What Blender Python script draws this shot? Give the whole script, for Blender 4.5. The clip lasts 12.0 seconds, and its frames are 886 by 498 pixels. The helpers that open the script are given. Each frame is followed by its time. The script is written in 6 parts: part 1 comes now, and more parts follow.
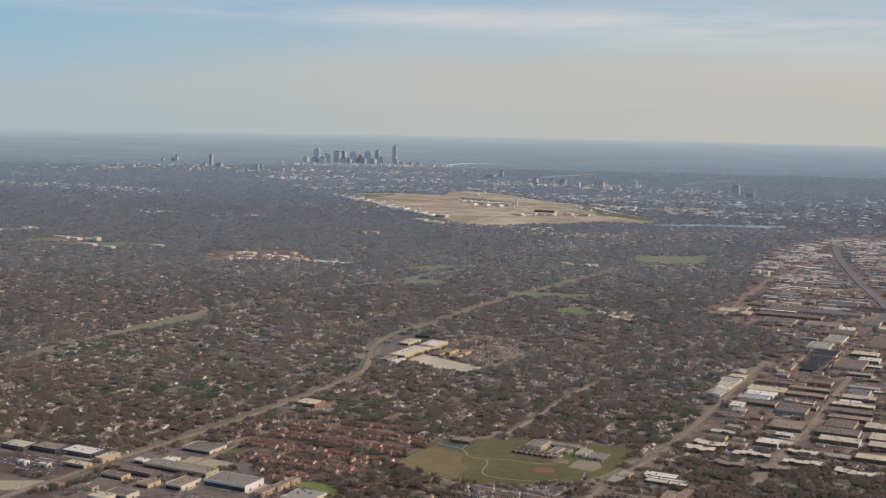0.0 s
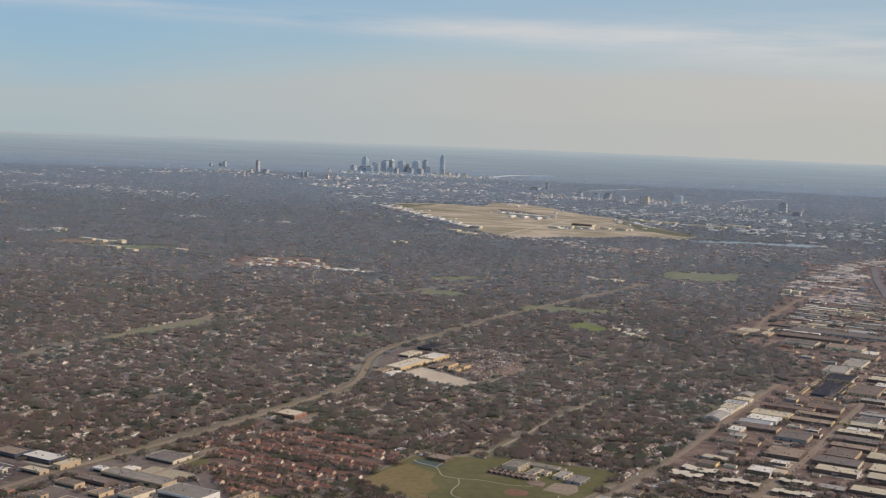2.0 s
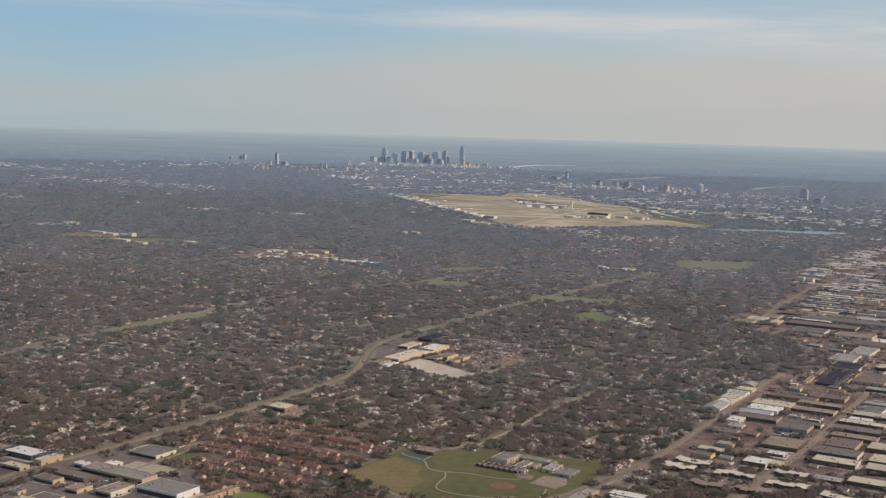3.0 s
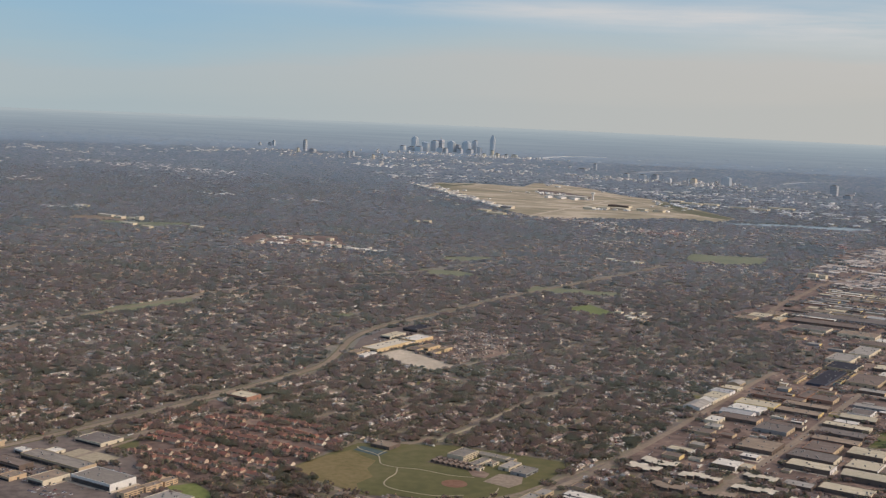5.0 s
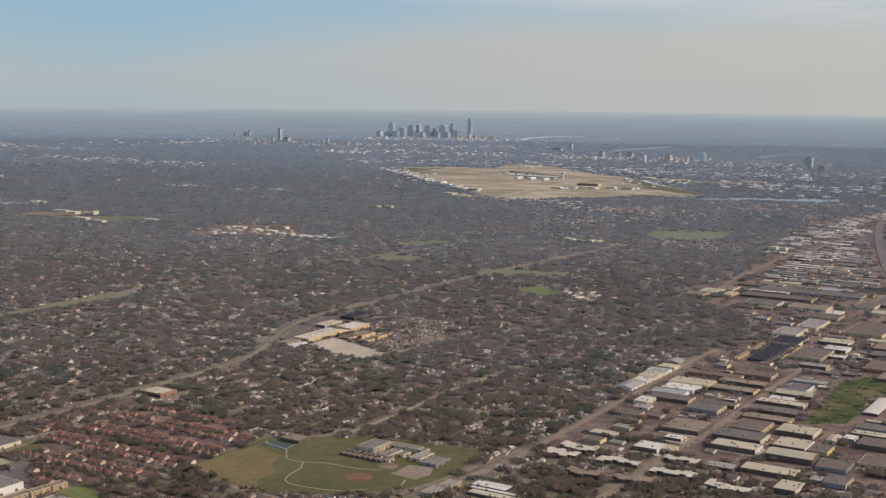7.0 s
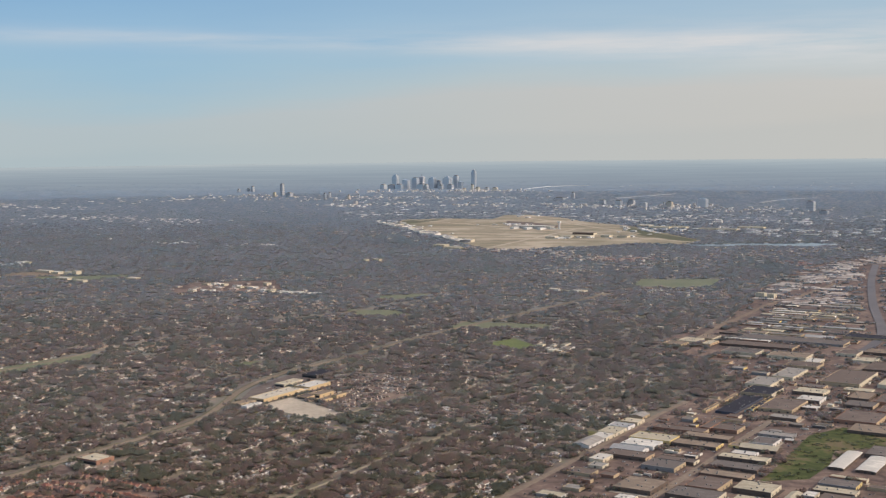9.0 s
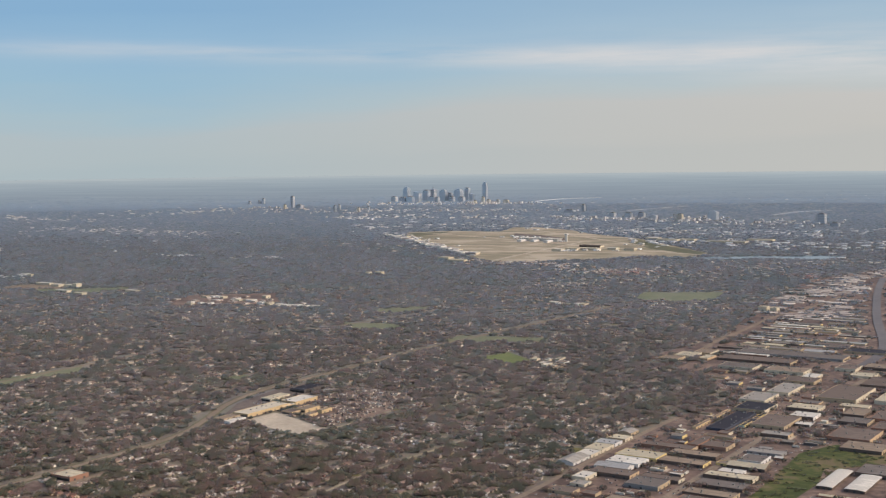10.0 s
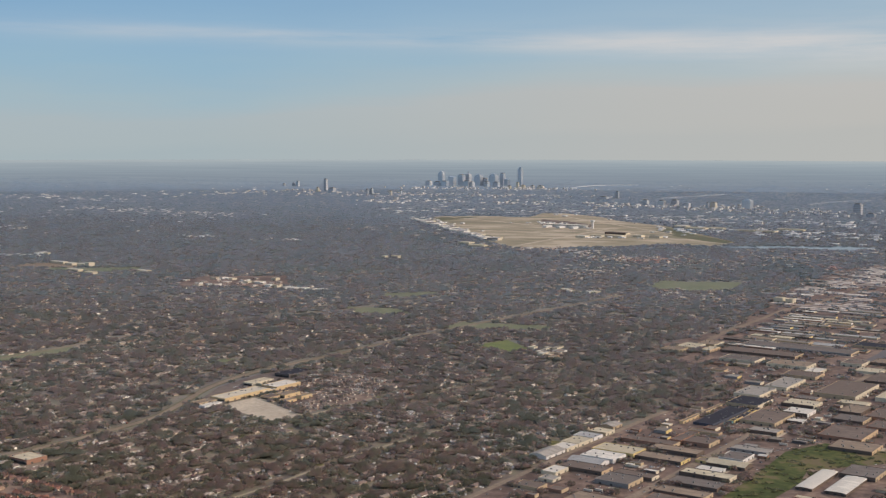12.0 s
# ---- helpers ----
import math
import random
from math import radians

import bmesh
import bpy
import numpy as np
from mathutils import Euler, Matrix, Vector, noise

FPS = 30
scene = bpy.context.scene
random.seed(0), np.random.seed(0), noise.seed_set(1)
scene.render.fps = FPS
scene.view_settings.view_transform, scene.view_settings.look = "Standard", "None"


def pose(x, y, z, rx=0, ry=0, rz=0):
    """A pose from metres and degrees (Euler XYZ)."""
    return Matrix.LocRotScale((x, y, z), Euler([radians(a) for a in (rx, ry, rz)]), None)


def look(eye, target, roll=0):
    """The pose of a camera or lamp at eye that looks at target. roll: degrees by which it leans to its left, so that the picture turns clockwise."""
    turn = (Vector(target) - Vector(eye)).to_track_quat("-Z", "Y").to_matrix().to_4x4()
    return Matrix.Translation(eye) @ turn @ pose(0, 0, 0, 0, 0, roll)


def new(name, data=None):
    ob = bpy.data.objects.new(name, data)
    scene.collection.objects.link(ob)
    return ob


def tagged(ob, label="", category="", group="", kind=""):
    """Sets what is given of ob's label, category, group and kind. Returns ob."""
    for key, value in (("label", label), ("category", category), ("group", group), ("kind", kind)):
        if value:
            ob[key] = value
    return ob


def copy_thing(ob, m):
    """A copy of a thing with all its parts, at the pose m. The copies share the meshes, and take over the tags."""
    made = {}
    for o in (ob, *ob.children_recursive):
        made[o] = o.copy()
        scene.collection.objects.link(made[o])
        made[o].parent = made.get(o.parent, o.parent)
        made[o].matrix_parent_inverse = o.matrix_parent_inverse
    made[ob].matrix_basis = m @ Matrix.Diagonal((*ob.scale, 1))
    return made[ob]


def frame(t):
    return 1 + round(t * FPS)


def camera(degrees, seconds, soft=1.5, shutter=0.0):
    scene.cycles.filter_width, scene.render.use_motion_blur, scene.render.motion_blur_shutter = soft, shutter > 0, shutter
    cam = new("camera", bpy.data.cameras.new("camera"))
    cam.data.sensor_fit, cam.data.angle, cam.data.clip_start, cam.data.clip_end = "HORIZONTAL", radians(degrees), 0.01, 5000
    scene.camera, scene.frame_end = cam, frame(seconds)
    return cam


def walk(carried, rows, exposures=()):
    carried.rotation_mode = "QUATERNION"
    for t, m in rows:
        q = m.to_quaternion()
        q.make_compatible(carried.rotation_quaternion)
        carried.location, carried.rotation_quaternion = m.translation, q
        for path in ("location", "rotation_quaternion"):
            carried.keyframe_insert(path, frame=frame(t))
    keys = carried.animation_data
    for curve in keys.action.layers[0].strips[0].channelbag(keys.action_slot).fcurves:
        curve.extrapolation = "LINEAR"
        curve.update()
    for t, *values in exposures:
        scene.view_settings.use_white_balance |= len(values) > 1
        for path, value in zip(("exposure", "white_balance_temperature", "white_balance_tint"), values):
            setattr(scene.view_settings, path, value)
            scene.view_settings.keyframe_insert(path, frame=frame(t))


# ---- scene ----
# The whole landscape is a model at 1:6 (one unit is six metres of land), so that its horizon lies within the lens's reach.
cam = camera(38.52, 12.0, soft=1.25)
PATH = [
    (0.0, 0.03, -0.07, 89.81, 83.869, 1.14, -0.355),
    (0.5, 5.07, 3.34, 89.63, 84.093, 2.232, 0.014),
    (1.0, 10.2, 6.65, 89.17, 84.418, 2.609, 0.593),
    (1.5, 15.4, 10.02, 88.91, 84.216, 1.809, 1.417),
    (2.0, 20.4, 13.5, 88.39, 84.327, 2.284, 2.255),
    (2.5, 25.64, 16.76, 88.1, 84.227, 2.031, 2.888),
    (3.0, 30.55, 20.19, 87.62, 83.885, 1.628, 3.457),
    (3.5, 35.59, 23.57, 87.29, 83.672, 2.156, 3.821),
    (5.3, 52.78, 36.05, 86.03, 83.285, 2.132, 5.64),
    (5.5, 55.16, 37.37, 85.95, 83.198, 1.199, 5.579),
    (6.0, 59.57, 40.99, 85.63, 82.896, 0.715, 5.449),
    (6.5, 64.49, 44.54, 85.32, 82.75, 2.187, 5.137),
    (7.0, 69.21, 47.94, 84.75, 82.73, 0.641, 4.892),
    (7.2, 70.82, 49.42, 84.64, 82.474, -0.028, 4.848),
    (8.8, 85.53, 60.56, 84.13, 84.813, 0.017, 5.381),
    (9.0, 87.34, 61.94, 83.96, 85.064, -0.633, 5.656),
    (9.5, 91.79, 65.54, 83.54, 85.39, -1.341, 6.172),
    (10.0, 96.15, 69.3, 83.4, 85.635, -0.654, 6.408),
    (10.5, 100.65, 72.68, 82.65, 85.821, -1.431, 7.312),
    (11.0, 104.87, 76.56, 82.8, 85.31, -0.744, 7.583),
    (11.5, 109.18, 80.11, 82.43, 85.199, -0.256, 8.077),
    (12.0, 113.4, 83.77, 81.95, 84.978, 0.079, 8.448),
]
walk(cam, [(t, pose(x, y, z, rx, 0, rz) @ pose(0, 0, 0, 0, 0, roll)) for t, x, y, z, rx, roll, rz in PATH], [(0.0, 0.02), (3.5, 0.0), (7.0, 0.0), (9.0, 0.12), (10.5, 0.05), (12.0, -0.03)])

# ---- sky, sun, exposure ----
SUN_EL, SUN_AZ = 34.0, 2.0          # degrees above the land, degrees from +x towards +y
world = bpy.data.worlds.new("sky")
scene.world = world
world.use_nodes = True
wn, wl = world.node_tree.nodes, world.node_tree.links
wn.clear()
w_out, w_bg, w_sky = wn.new("ShaderNodeOutputWorld"), wn.new("ShaderNodeBackground"), wn.new("ShaderNodeTexSky")
w_sky.sky_type, w_sky.sun_disc = "NISHITA", False
w_sky.sun_elevation, w_sky.sun_rotation = radians(SUN_EL), radians(90 - SUN_AZ)
w_sky.altitude, w_sky.air_density, w_sky.dust_density, w_sky.ozone_density = 500, 1.2, 2.5, 1.5
w_bg.inputs["Strength"].default_value = 1.0


def wmath(op, a, b=0.0, clamp=False):
    n = wn.new("ShaderNodeMath")
    n.operation, n.use_clamp = op, clamp
    for k, v in enumerate((a, b)):
        if isinstance(v, (int, float)):
            n.inputs[k].default_value = v
        else:
            wl.new(v, n.inputs[k])
    return n.outputs[0]


def wmix(fac, a, b):
    n = wn.new("ShaderNodeMixRGB")
    for k, v in enumerate((fac, a, b)):
        if isinstance(v, tuple):
            n.inputs[k].default_value = v
        elif isinstance(v, float):
            n.inputs[k].default_value = v
        else:
            wl.new(v, n.inputs[k])
    return n.outputs[0]


def wnoise(scale, stretch, detail, rough):
    mp, tex = wn.new("ShaderNodeMapping"), wn.new("ShaderNodeTexNoise")
    mp.inputs["Scale"].default_value = stretch
    tex.inputs["Scale"].default_value, tex.inputs["Detail"].default_value, tex.inputs["Roughness"].default_value = scale, detail, rough
    wl.new(w_co.outputs["Generated"], mp.inputs["Vector"])
    wl.new(mp.outputs["Vector"], tex.inputs["Vector"])
    return tex.outputs["Fac"]


# pale haze low over the land, clear blue above it, thin cirrus between
w_co, w_sep = wn.new("ShaderNodeTexCoord"), wn.new("ShaderNodeSeparateXYZ")
wl.new(w_co.outputs["Generated"], w_sep.inputs[0])
sx, sz = w_sep.outputs["X"], w_sep.outputs["Z"]
soft_noise = wnoise(1.3, (2.0, 2.0, 16.0), 4.0, 0.5)
streaks = wnoise(1.6, (3.0, 3.0, 40.0), 7.0, 0.6)
lift = wmath("ADD", wmath("MULTIPLY", sx, -0.026), wmath("MULTIPLY", wmath("SUBTRACT", soft_noise, 0.5), 0.06))
w_ramp = wn.new("ShaderNodeValToRGB")
ramp = w_ramp.color_ramp.elements
SKY_STEPS = [(0.0, (0.470, 0.486, 0.478)), (0.012, (0.490, 0.497, 0.484)), (0.03, (0.494, 0.502, 0.494)), (0.046, (0.438, 0.507, 0.534)), (0.064, (0.366, 0.490, 0.574)), (0.092, (0.322, 0.462, 0.590)), (0.12, (0.276, 0.420, 0.572))]
for k, (z, c) in enumerate(SKY_STEPS):
    el = ramp[k] if k < 2 else ramp.new(1.0)
    el.position, el.color = z / 0.4, (*c, 1)
wl.new(wmath("MULTIPLY", wmath("ADD", sz, lift), 2.5, True), w_ramp.inputs["Fac"])
band_mid = wmath("ADD", wmath("MULTIPLY", sx, -0.02), 0.073)
band_wide = wmath("MAXIMUM", wmath("ADD", wmath("MULTIPLY", sx, 0.036), 0.013), 0.008)
band = wmath("DIVIDE", wmath("SUBTRACT", sz, band_mid), band_wide)
band = wmath("DIVIDE", 1.0, wmath("POWER", wmath("ADD", wmath("MULTIPLY", band, band), 1.0), 2.0))
band = wmath("MULTIPLY", band, wmath("MULTIPLY", wmath("SUBTRACT", streaks, 0.30), 3.0, True), True)
w_side = wn.new("ShaderNodeValToRGB")     # paler towards the sun's side
side = w_side.color_ramp.elements
for k, (x, c) in enumerate([(0.0, (0.84, 0.96, 1.035)), (1.0, (1.08, 1.03, 0.99)), (0.5, (1.0, 1.0, 1.0))]):
    el = side[k] if k < 2 else side.new(x)
    el.position, el.color = x, (*c, 1)
wl.new(wmath("ADD", wmath("MULTIPLY", sx, 1.5), 0.5, True), w_side.inputs["Fac"])
tinted = wmix(1.0, w_ramp.outputs["Color"], w_side.outputs["Color"])
wn[-1].blend_type = "MULTIPLY"
band = wmath("MULTIPLY", band, wmath("ADD", wmath("MULTIPLY", sx, 1.1), 0.8, True))
clouds = wmix(band, tinted, (0.645, 0.632, 0.630, 1))
dome = wmix(1.0, w_sky.outputs["Color"], (0.254, 0.212, 0.186, 1))
wn[-1].blend_type = "MULTIPLY"
up = wmath("MULTIPLY", wmath("SUBTRACT", sz, 0.14), 4.0, True)
wl.new(wmix(up, clouds, dome), w_bg.inputs["Color"])
wl.new(w_bg.outputs["Background"], w_out.inputs["Surface"])

sun = new("sun", bpy.data.lights.new("sun", "SUN"))
sun.data.energy, sun.data.angle, sun.data.color = 2.25, radians(0.6), (1.0, 0.885, 0.745)
sun.matrix_world = look((math.cos(radians(SUN_AZ)), math.sin(radians(SUN_AZ)), math.tan(radians(SUN_EL))), (0, 0, 0))

# ---- materials ----


def material(name, colours, scales=(1.0,), rough=0.9, gloss=0.07, metal=0.0, island=0.0, per_object=0.0, stretch=(1, 1, 1), bump=0.0, sheen=0.0, upward=0.0, weights=None, cover=1.0):
    """A painted or grown surface: a row of colours mixed by noise at two scales, with chance between pieces."""
    m = bpy.data.materials.new(name)
    m.use_nodes = True
    nt = m.node_tree
    n, l, b = nt.nodes, nt.links, nt.nodes["Principled BSDF"]
    b.inputs["Roughness"].default_value = rough
    b.inputs["Specular IOR Level"].default_value = gloss
    b.inputs["Metallic"].default_value = metal
    # Blue sheen at low viewing angles stands in for haze over distance.
    b.inputs["Sheen Weight"].default_value = sheen
    b.inputs["Sheen Roughness"].default_value = 0.3
    b.inputs["Sheen Tint"].default_value = (0.62, 0.80, 1.0, 1)
    b.inputs["Alpha"].default_value = cover
    co, mp = n.new("ShaderNodeTexCoord"), n.new("ShaderNodeMapping")
    mp.inputs["Scale"].default_value = stretch
    l.new(co.outputs["Object"], mp.inputs["Vector"])
    total = None
    weights = weights or [1.0 / len(scales)] * len(scales)
    for s, w in zip(scales, weights):
        tex = n.new("ShaderNodeTexNoise")
        tex.inputs["Scale"].default_value, tex.inputs["Detail"].default_value = s, 5.0
        l.new(mp.outputs["Vector"], tex.inputs["Vector"])
        mul = n.new("ShaderNodeMath")
        mul.operation = "MULTIPLY_ADD"
        mul.inputs[1].default_value = w
        l.new(tex.outputs["Fac"], mul.inputs[0])
        mul.inputs[2].default_value = 0.5 - 0.5 * sum(weights)
        if total:
            l.new(total, mul.inputs[2])
        total = mul.outputs[0]
    for amount, kind, out in ((island, "ShaderNodeNewGeometry", "Random Per Island"), (per_object, "ShaderNodeObjectInfo", "Random")):
        if amount:
            src, add = n.new(kind), n.new("ShaderNodeMath")
            sub = n.new("ShaderNodeMath")
            sub.operation, sub.inputs[1].default_value = "SUBTRACT", 0.5
            add.operation, add.inputs[1].default_value = "MULTIPLY_ADD", amount
            l.new(src.outputs[out], sub.inputs[0])
            l.new(sub.outputs[0], add.inputs[0])
            l.new(total, add.inputs[2])
            total = add.outputs[0]
    ramp = n.new("ShaderNodeValToRGB")
    e = ramp.color_ramp.elements
    lo, hi = (0.37, 0.63) if not (island or per_object) else (0.5 - max(island, per_object) / 2 - 0.06, 0.5 + max(island, per_object) / 2 + 0.06)
    for k, c in enumerate(colours):
        p = lo + (hi - lo) * k / max(1, len(colours) - 1)
        el = e[k] if k < 2 else e.new(1.0)
        el.position = min(0.999, max(0.0, p)) if k < 2 else min(1.0, p)
        el.color = (*c, 1)
    l.new(total, ramp.inputs["Fac"])
    l.new(ramp.outputs["Color"], b.inputs["Base Color"])
    if upward:
        # twigs face every way: normals lean skyward, which evens shade and feeds the haze sheen
        geo, ext, add = n.new("ShaderNodeNewGeometry"), n.new("ShaderNodeVectorMath"), n.new("ShaderNodeVectorMath")
        ext.operation, add.operation = "SCALE", "ADD"
        ext.inputs["Scale"].default_value = 1.0 - upward
        add.inputs[1].default_value = (0, 0, upward)
        unit = n.new("ShaderNodeVectorMath")
        unit.operation = "NORMALIZE"
        l.new(geo.outputs["Normal"], ext.inputs[0])
        l.new(ext.outputs[0], add.inputs[0])
        l.new(add.outputs[0], unit.inputs[0])
        l.new(unit.outputs[0], b.inputs["Normal"])
    if bump:
        bm_ = n.new("ShaderNodeBump")
        bm_.inputs["Strength"].default_value, bm_.inputs["Distance"].default_value = bump, 0.3
        l.new(total, bm_.inputs["Height"])
        l.new(bm_.outputs["Normal"], b.inputs["Normal"])
    return m


M_LAND = material("suburban_land", [(0.108, 0.074, 0.045), (0.152, 0.104, 0.065), (0.138, 0.116, 0.049), (0.20, 0.145, 0.092)], (0.45, 0.04), weights=(0.7, 0.7), rough=0.8, gloss=0.1, sheen=0.42)
M_GRASS = material("winter_grass", [(0.080, 0.076, 0.025), (0.102, 0.093, 0.032), (0.132, 0.109, 0.046)], (0.35, 0.04), gloss=0.1, sheen=0.12)
M_STRAW = material("straw_turf", [(0.125, 0.102, 0.043), (0.165, 0.130, 0.060), (0.20, 0.150, 0.077)], (0.7, 0.09), gloss=0.12)
M_BUSH = material("meadow_scrub", [(0.066, 0.076, 0.028), (0.085, 0.092, 0.034), (0.110, 0.098, 0.045)], (1.5, 0.1), island=0.5, gloss=0.08, sheen=0.2, upward=0.9, cover=0.55)
M_GREEN = material("green_grass", [(0.095, 0.112, 0.03), (0.142, 0.160, 0.046), (0.175, 0.178, 0.065)], (0.6, 0.08), gloss=0.1, sheen=0.12)
M_PITCH = material("pale_playing_field", [(0.112, 0.114, 0.045), (0.150, 0.146, 0.062), (0.180, 0.165, 0.082)], (0.3, 0.06), gloss=0.1, sheen=0.2)
M_DRY = material("dry_airfield_grass", [(0.212, 0.181, 0.113), (0.324, 0.268, 0.180), (0.268, 0.225, 0.147), (0.428, 0.352, 0.250)], (0.06, 0.015), weights=(1.1, 1.0), stretch=(0.4, 1.0, 1.0), gloss=0.1, sheen=0.06)
M_ROAD = material("worn_road", [(0.175, 0.138, 0.104), (0.225, 0.178, 0.134), (0.285, 0.226, 0.17)], (0.9, 0.06), gloss=0.08)
M_ASPHALT = material("asphalt_lot", [(0.070, 0.055, 0.048), (0.122, 0.095, 0.081)], (0.9, 0.09), gloss=0.12)
M_CONCRETE = material("pale_concrete", [(0.34, 0.285, 0.215), (0.43, 0.365, 0.28), (0.54, 0.46, 0.35)], (0.8, 0.12), gloss=0.1)
M_DIRT = material("bare_red_dirt", [(0.165, 0.09, 0.06), (0.215, 0.12, 0.082)], (0.8, 0.2), gloss=0.08)
M_LOT = material("tan_yard", [(0.094, 0.064, 0.051), (0.140, 0.098, 0.077), (0.176, 0.122, 0.095), (0.24, 0.172, 0.128)], (0.35, 0.06), weights=(0.7, 0.7), gloss=0.06, sheen=0.08)
M_HIGHWAY = material("highway_concrete", [(0.110, 0.093, 0.086), (0.16, 0.137, 0.125)], (0.7, 0.05), gloss=0.1, sheen=0.15)
M_PAVE = material("worn_paving", [(0.10, 0.082, 0.073), (0.15, 0.123, 0.107), (0.19, 0.154, 0.13)], (0.5, 0.09), gloss=0.06)
M_WATER = material("lake_water", [(0.05, 0.055, 0.055), (0.07, 0.075, 0.075)], (0.2,), rough=0.1, gloss=0.22)
CROWN_TONES = [(0.094, 0.086, 0.032), (0.158, 0.124, 0.05), (0.154, 0.085, 0.060), (0.214, 0.120, 0.084), (0.260, 0.149, 0.104), (0.166, 0.091, 0.065), (0.242, 0.138, 0.096), (0.203, 0.163, 0.06), (0.116, 0.105, 0.04)]
# One crown material in three distance steps; gloss and sheen rise to imitate haze.
M_NEAR = material("near_crowns_least_haze", CROWN_TONES, (0.42, 0.11, 0.018), weights=(0.75, 1.1, 1.2), island=0.16, rough=0.6, gloss=0.14, sheen=0.9, upward=0.9, cover=0.4)
M_TREE = material("mid_crowns_haze_gloss", CROWN_TONES, (0.42, 0.10, 0.016), weights=(0.55, 1.1, 1.3), island=0.14, rough=0.58, gloss=0.26, sheen=1.0, upward=0.92, cover=0.4)
M_TREE_HAZED = material("far_crowns_haze_gloss", CROWN_TONES, (0.42, 0.10, 0.014), weights=(0.4, 1.0, 1.3), island=0.12, rough=0.52, gloss=0.52, sheen=1.0, upward=0.95, cover=0.4)

# Tower colours are lightened and blued: distance haze is mixed into them.
M_GLASS = material("hazed_tower_glass", [(0.48, 0.51, 0.55), (0.57, 0.60, 0.64)], (0.05,), rough=0.4, gloss=0.5, metal=0.85, per_object=0.5)
M_MEADOW = material("rank_meadow", [(0.055, 0.068, 0.024), (0.085, 0.097, 0.034), (0.120, 0.112, 0.046), (0.150, 0.118, 0.068)], (0.4, 0.07), weights=(0.8, 0.9), gloss=0.12)
M_PALE = material("hazed_pale_stone", [(0.36, 0.385, 0.41), (0.50, 0.515, 0.53)], (0.05,), per_object=0.5)

ROOFS = {
    "white": (0.58, 0.54, 0.465), "pale": (0.55, 0.49, 0.38), "cream": (0.47, 0.41, 0.295), "bluewhite": (0.37, 0.36, 0.34), "grey": (0.30, 0.275, 0.24), "greyblue": (0.165, 0.142, 0.125),
    "tan": (0.25, 0.195, 0.145), "brown": (0.165, 0.13, 0.108), "navy": (0.042, 0.041, 0.05), "dusty": (0.22, 0.195, 0.165),
}
# Brown and grey are darkened to match fronts that lie in shade.
WALLS = {
    "white": (0.66, 0.64, 0.60), "cream": (0.60, 0.53, 0.40), "yellow": (0.64, 0.50, 0.23), "sand": (0.52, 0.44, 0.32), "tan": (0.46, 0.36, 0.24), "brown": (0.15, 0.115, 0.095),
    "brick": (0.32, 0.185, 0.13), "ochre": (0.58, 0.44, 0.26), "orange": (0.52, 0.385, 0.25), "grey": (0.27, 0.26, 0.25), "dark": (0.13, 0.115, 0.11), "navy": (0.08, 0.09, 0.12), "teal": (0.17, 0.27, 0.27),
}


def tones(c, low=0.68, high=1.2):
    return [tuple(min(0.85, v * k) for v in c) for k in (low, 1.0, 0.84, high)]


M_ROOFS = {k: material(k + "_roofing", tones(c, 0.72, 1.15), (0.35, 2.2), weights=(0.7, 0.5), stretch=(1, 2.2, 1), rough=0.85, gloss=0.08, per_object=0.25) for k, c in ROOFS.items()}
M_WALLS = {k: material(k + "_wall_paint", tones(c, 0.85, 1.1), (0.8, 4.0), rough=0.85) for k, c in WALLS.items()}
M_HROOF = material("house_shingles", [(0.64, 0.58, 0.50), (0.22, 0.17, 0.135), (0.12, 0.095, 0.08), (0.21, 0.132, 0.10), (0.15, 0.12, 0.108), (0.27, 0.185, 0.145), (0.20, 0.165, 0.148), (0.15, 0.112, 0.09), (0.30, 0.25, 0.215), (0.13, 0.105, 0.09), (0.68, 0.63, 0.55)], (2.0,), island=0.9)
M_HROOF1 = material("house_roof_shingles", [(0.10, 0.08, 0.07), (0.17, 0.13, 0.10), (0.14, 0.12, 0.11), (0.25, 0.20, 0.16), (0.20, 0.18, 0.17)], (2.0,), per_object=0.9)
M_RROOF = material("rust_tile_roof", [(0.145, 0.095, 0.078), (0.205, 0.108, 0.078), (0.235, 0.125, 0.09), (0.165, 0.118, 0.1), (0.25, 0.105, 0.075), (0.205, 0.118, 0.09)], (2.0,), per_object=0.9)
M_HWALL = material("house_brick_and_board", [(0.28, 0.21, 0.165), (0.40, 0.325, 0.26), (0.56, 0.49, 0.40), (0.36, 0.28, 0.22), (0.74, 0.67, 0.57), (0.84, 0.80, 0.73)], (1.0,), island=0.9)
M_HWALL1 = material("house_wall", [(0.28, 0.185, 0.135), (0.40, 0.30, 0.22), (0.56, 0.46, 0.35), (0.70, 0.62, 0.51)], (1.0,), per_object=0.9)
# Colours are lifted and warmed so that shaded far walls look hazed.
M_FAR = material("far_building", [(0.38, 0.36, 0.335), (0.48, 0.46, 0.43), (0.40, 0.38, 0.355), (0.66, 0.64, 0.61), (0.43, 0.405, 0.375), (0.80, 0.78, 0.75), (0.42, 0.39, 0.36), (0.85, 0.84, 0.82)], (0.2,), island=0.9, sheen=0.25)
M_BARK = material("bark", [(0.07, 0.055, 0.045), (0.11, 0.09, 0.07)], (3.0,))
M_DOOR = material("dark_door", [(0.06, 0.058, 0.055), (0.10, 0.095, 0.09)], (1.0,), rough=0.6)
M_UNIT = material("galvanised_unit", [(0.17, 0.165, 0.155), (0.29, 0.28, 0.265)], (2.0,), rough=0.6)
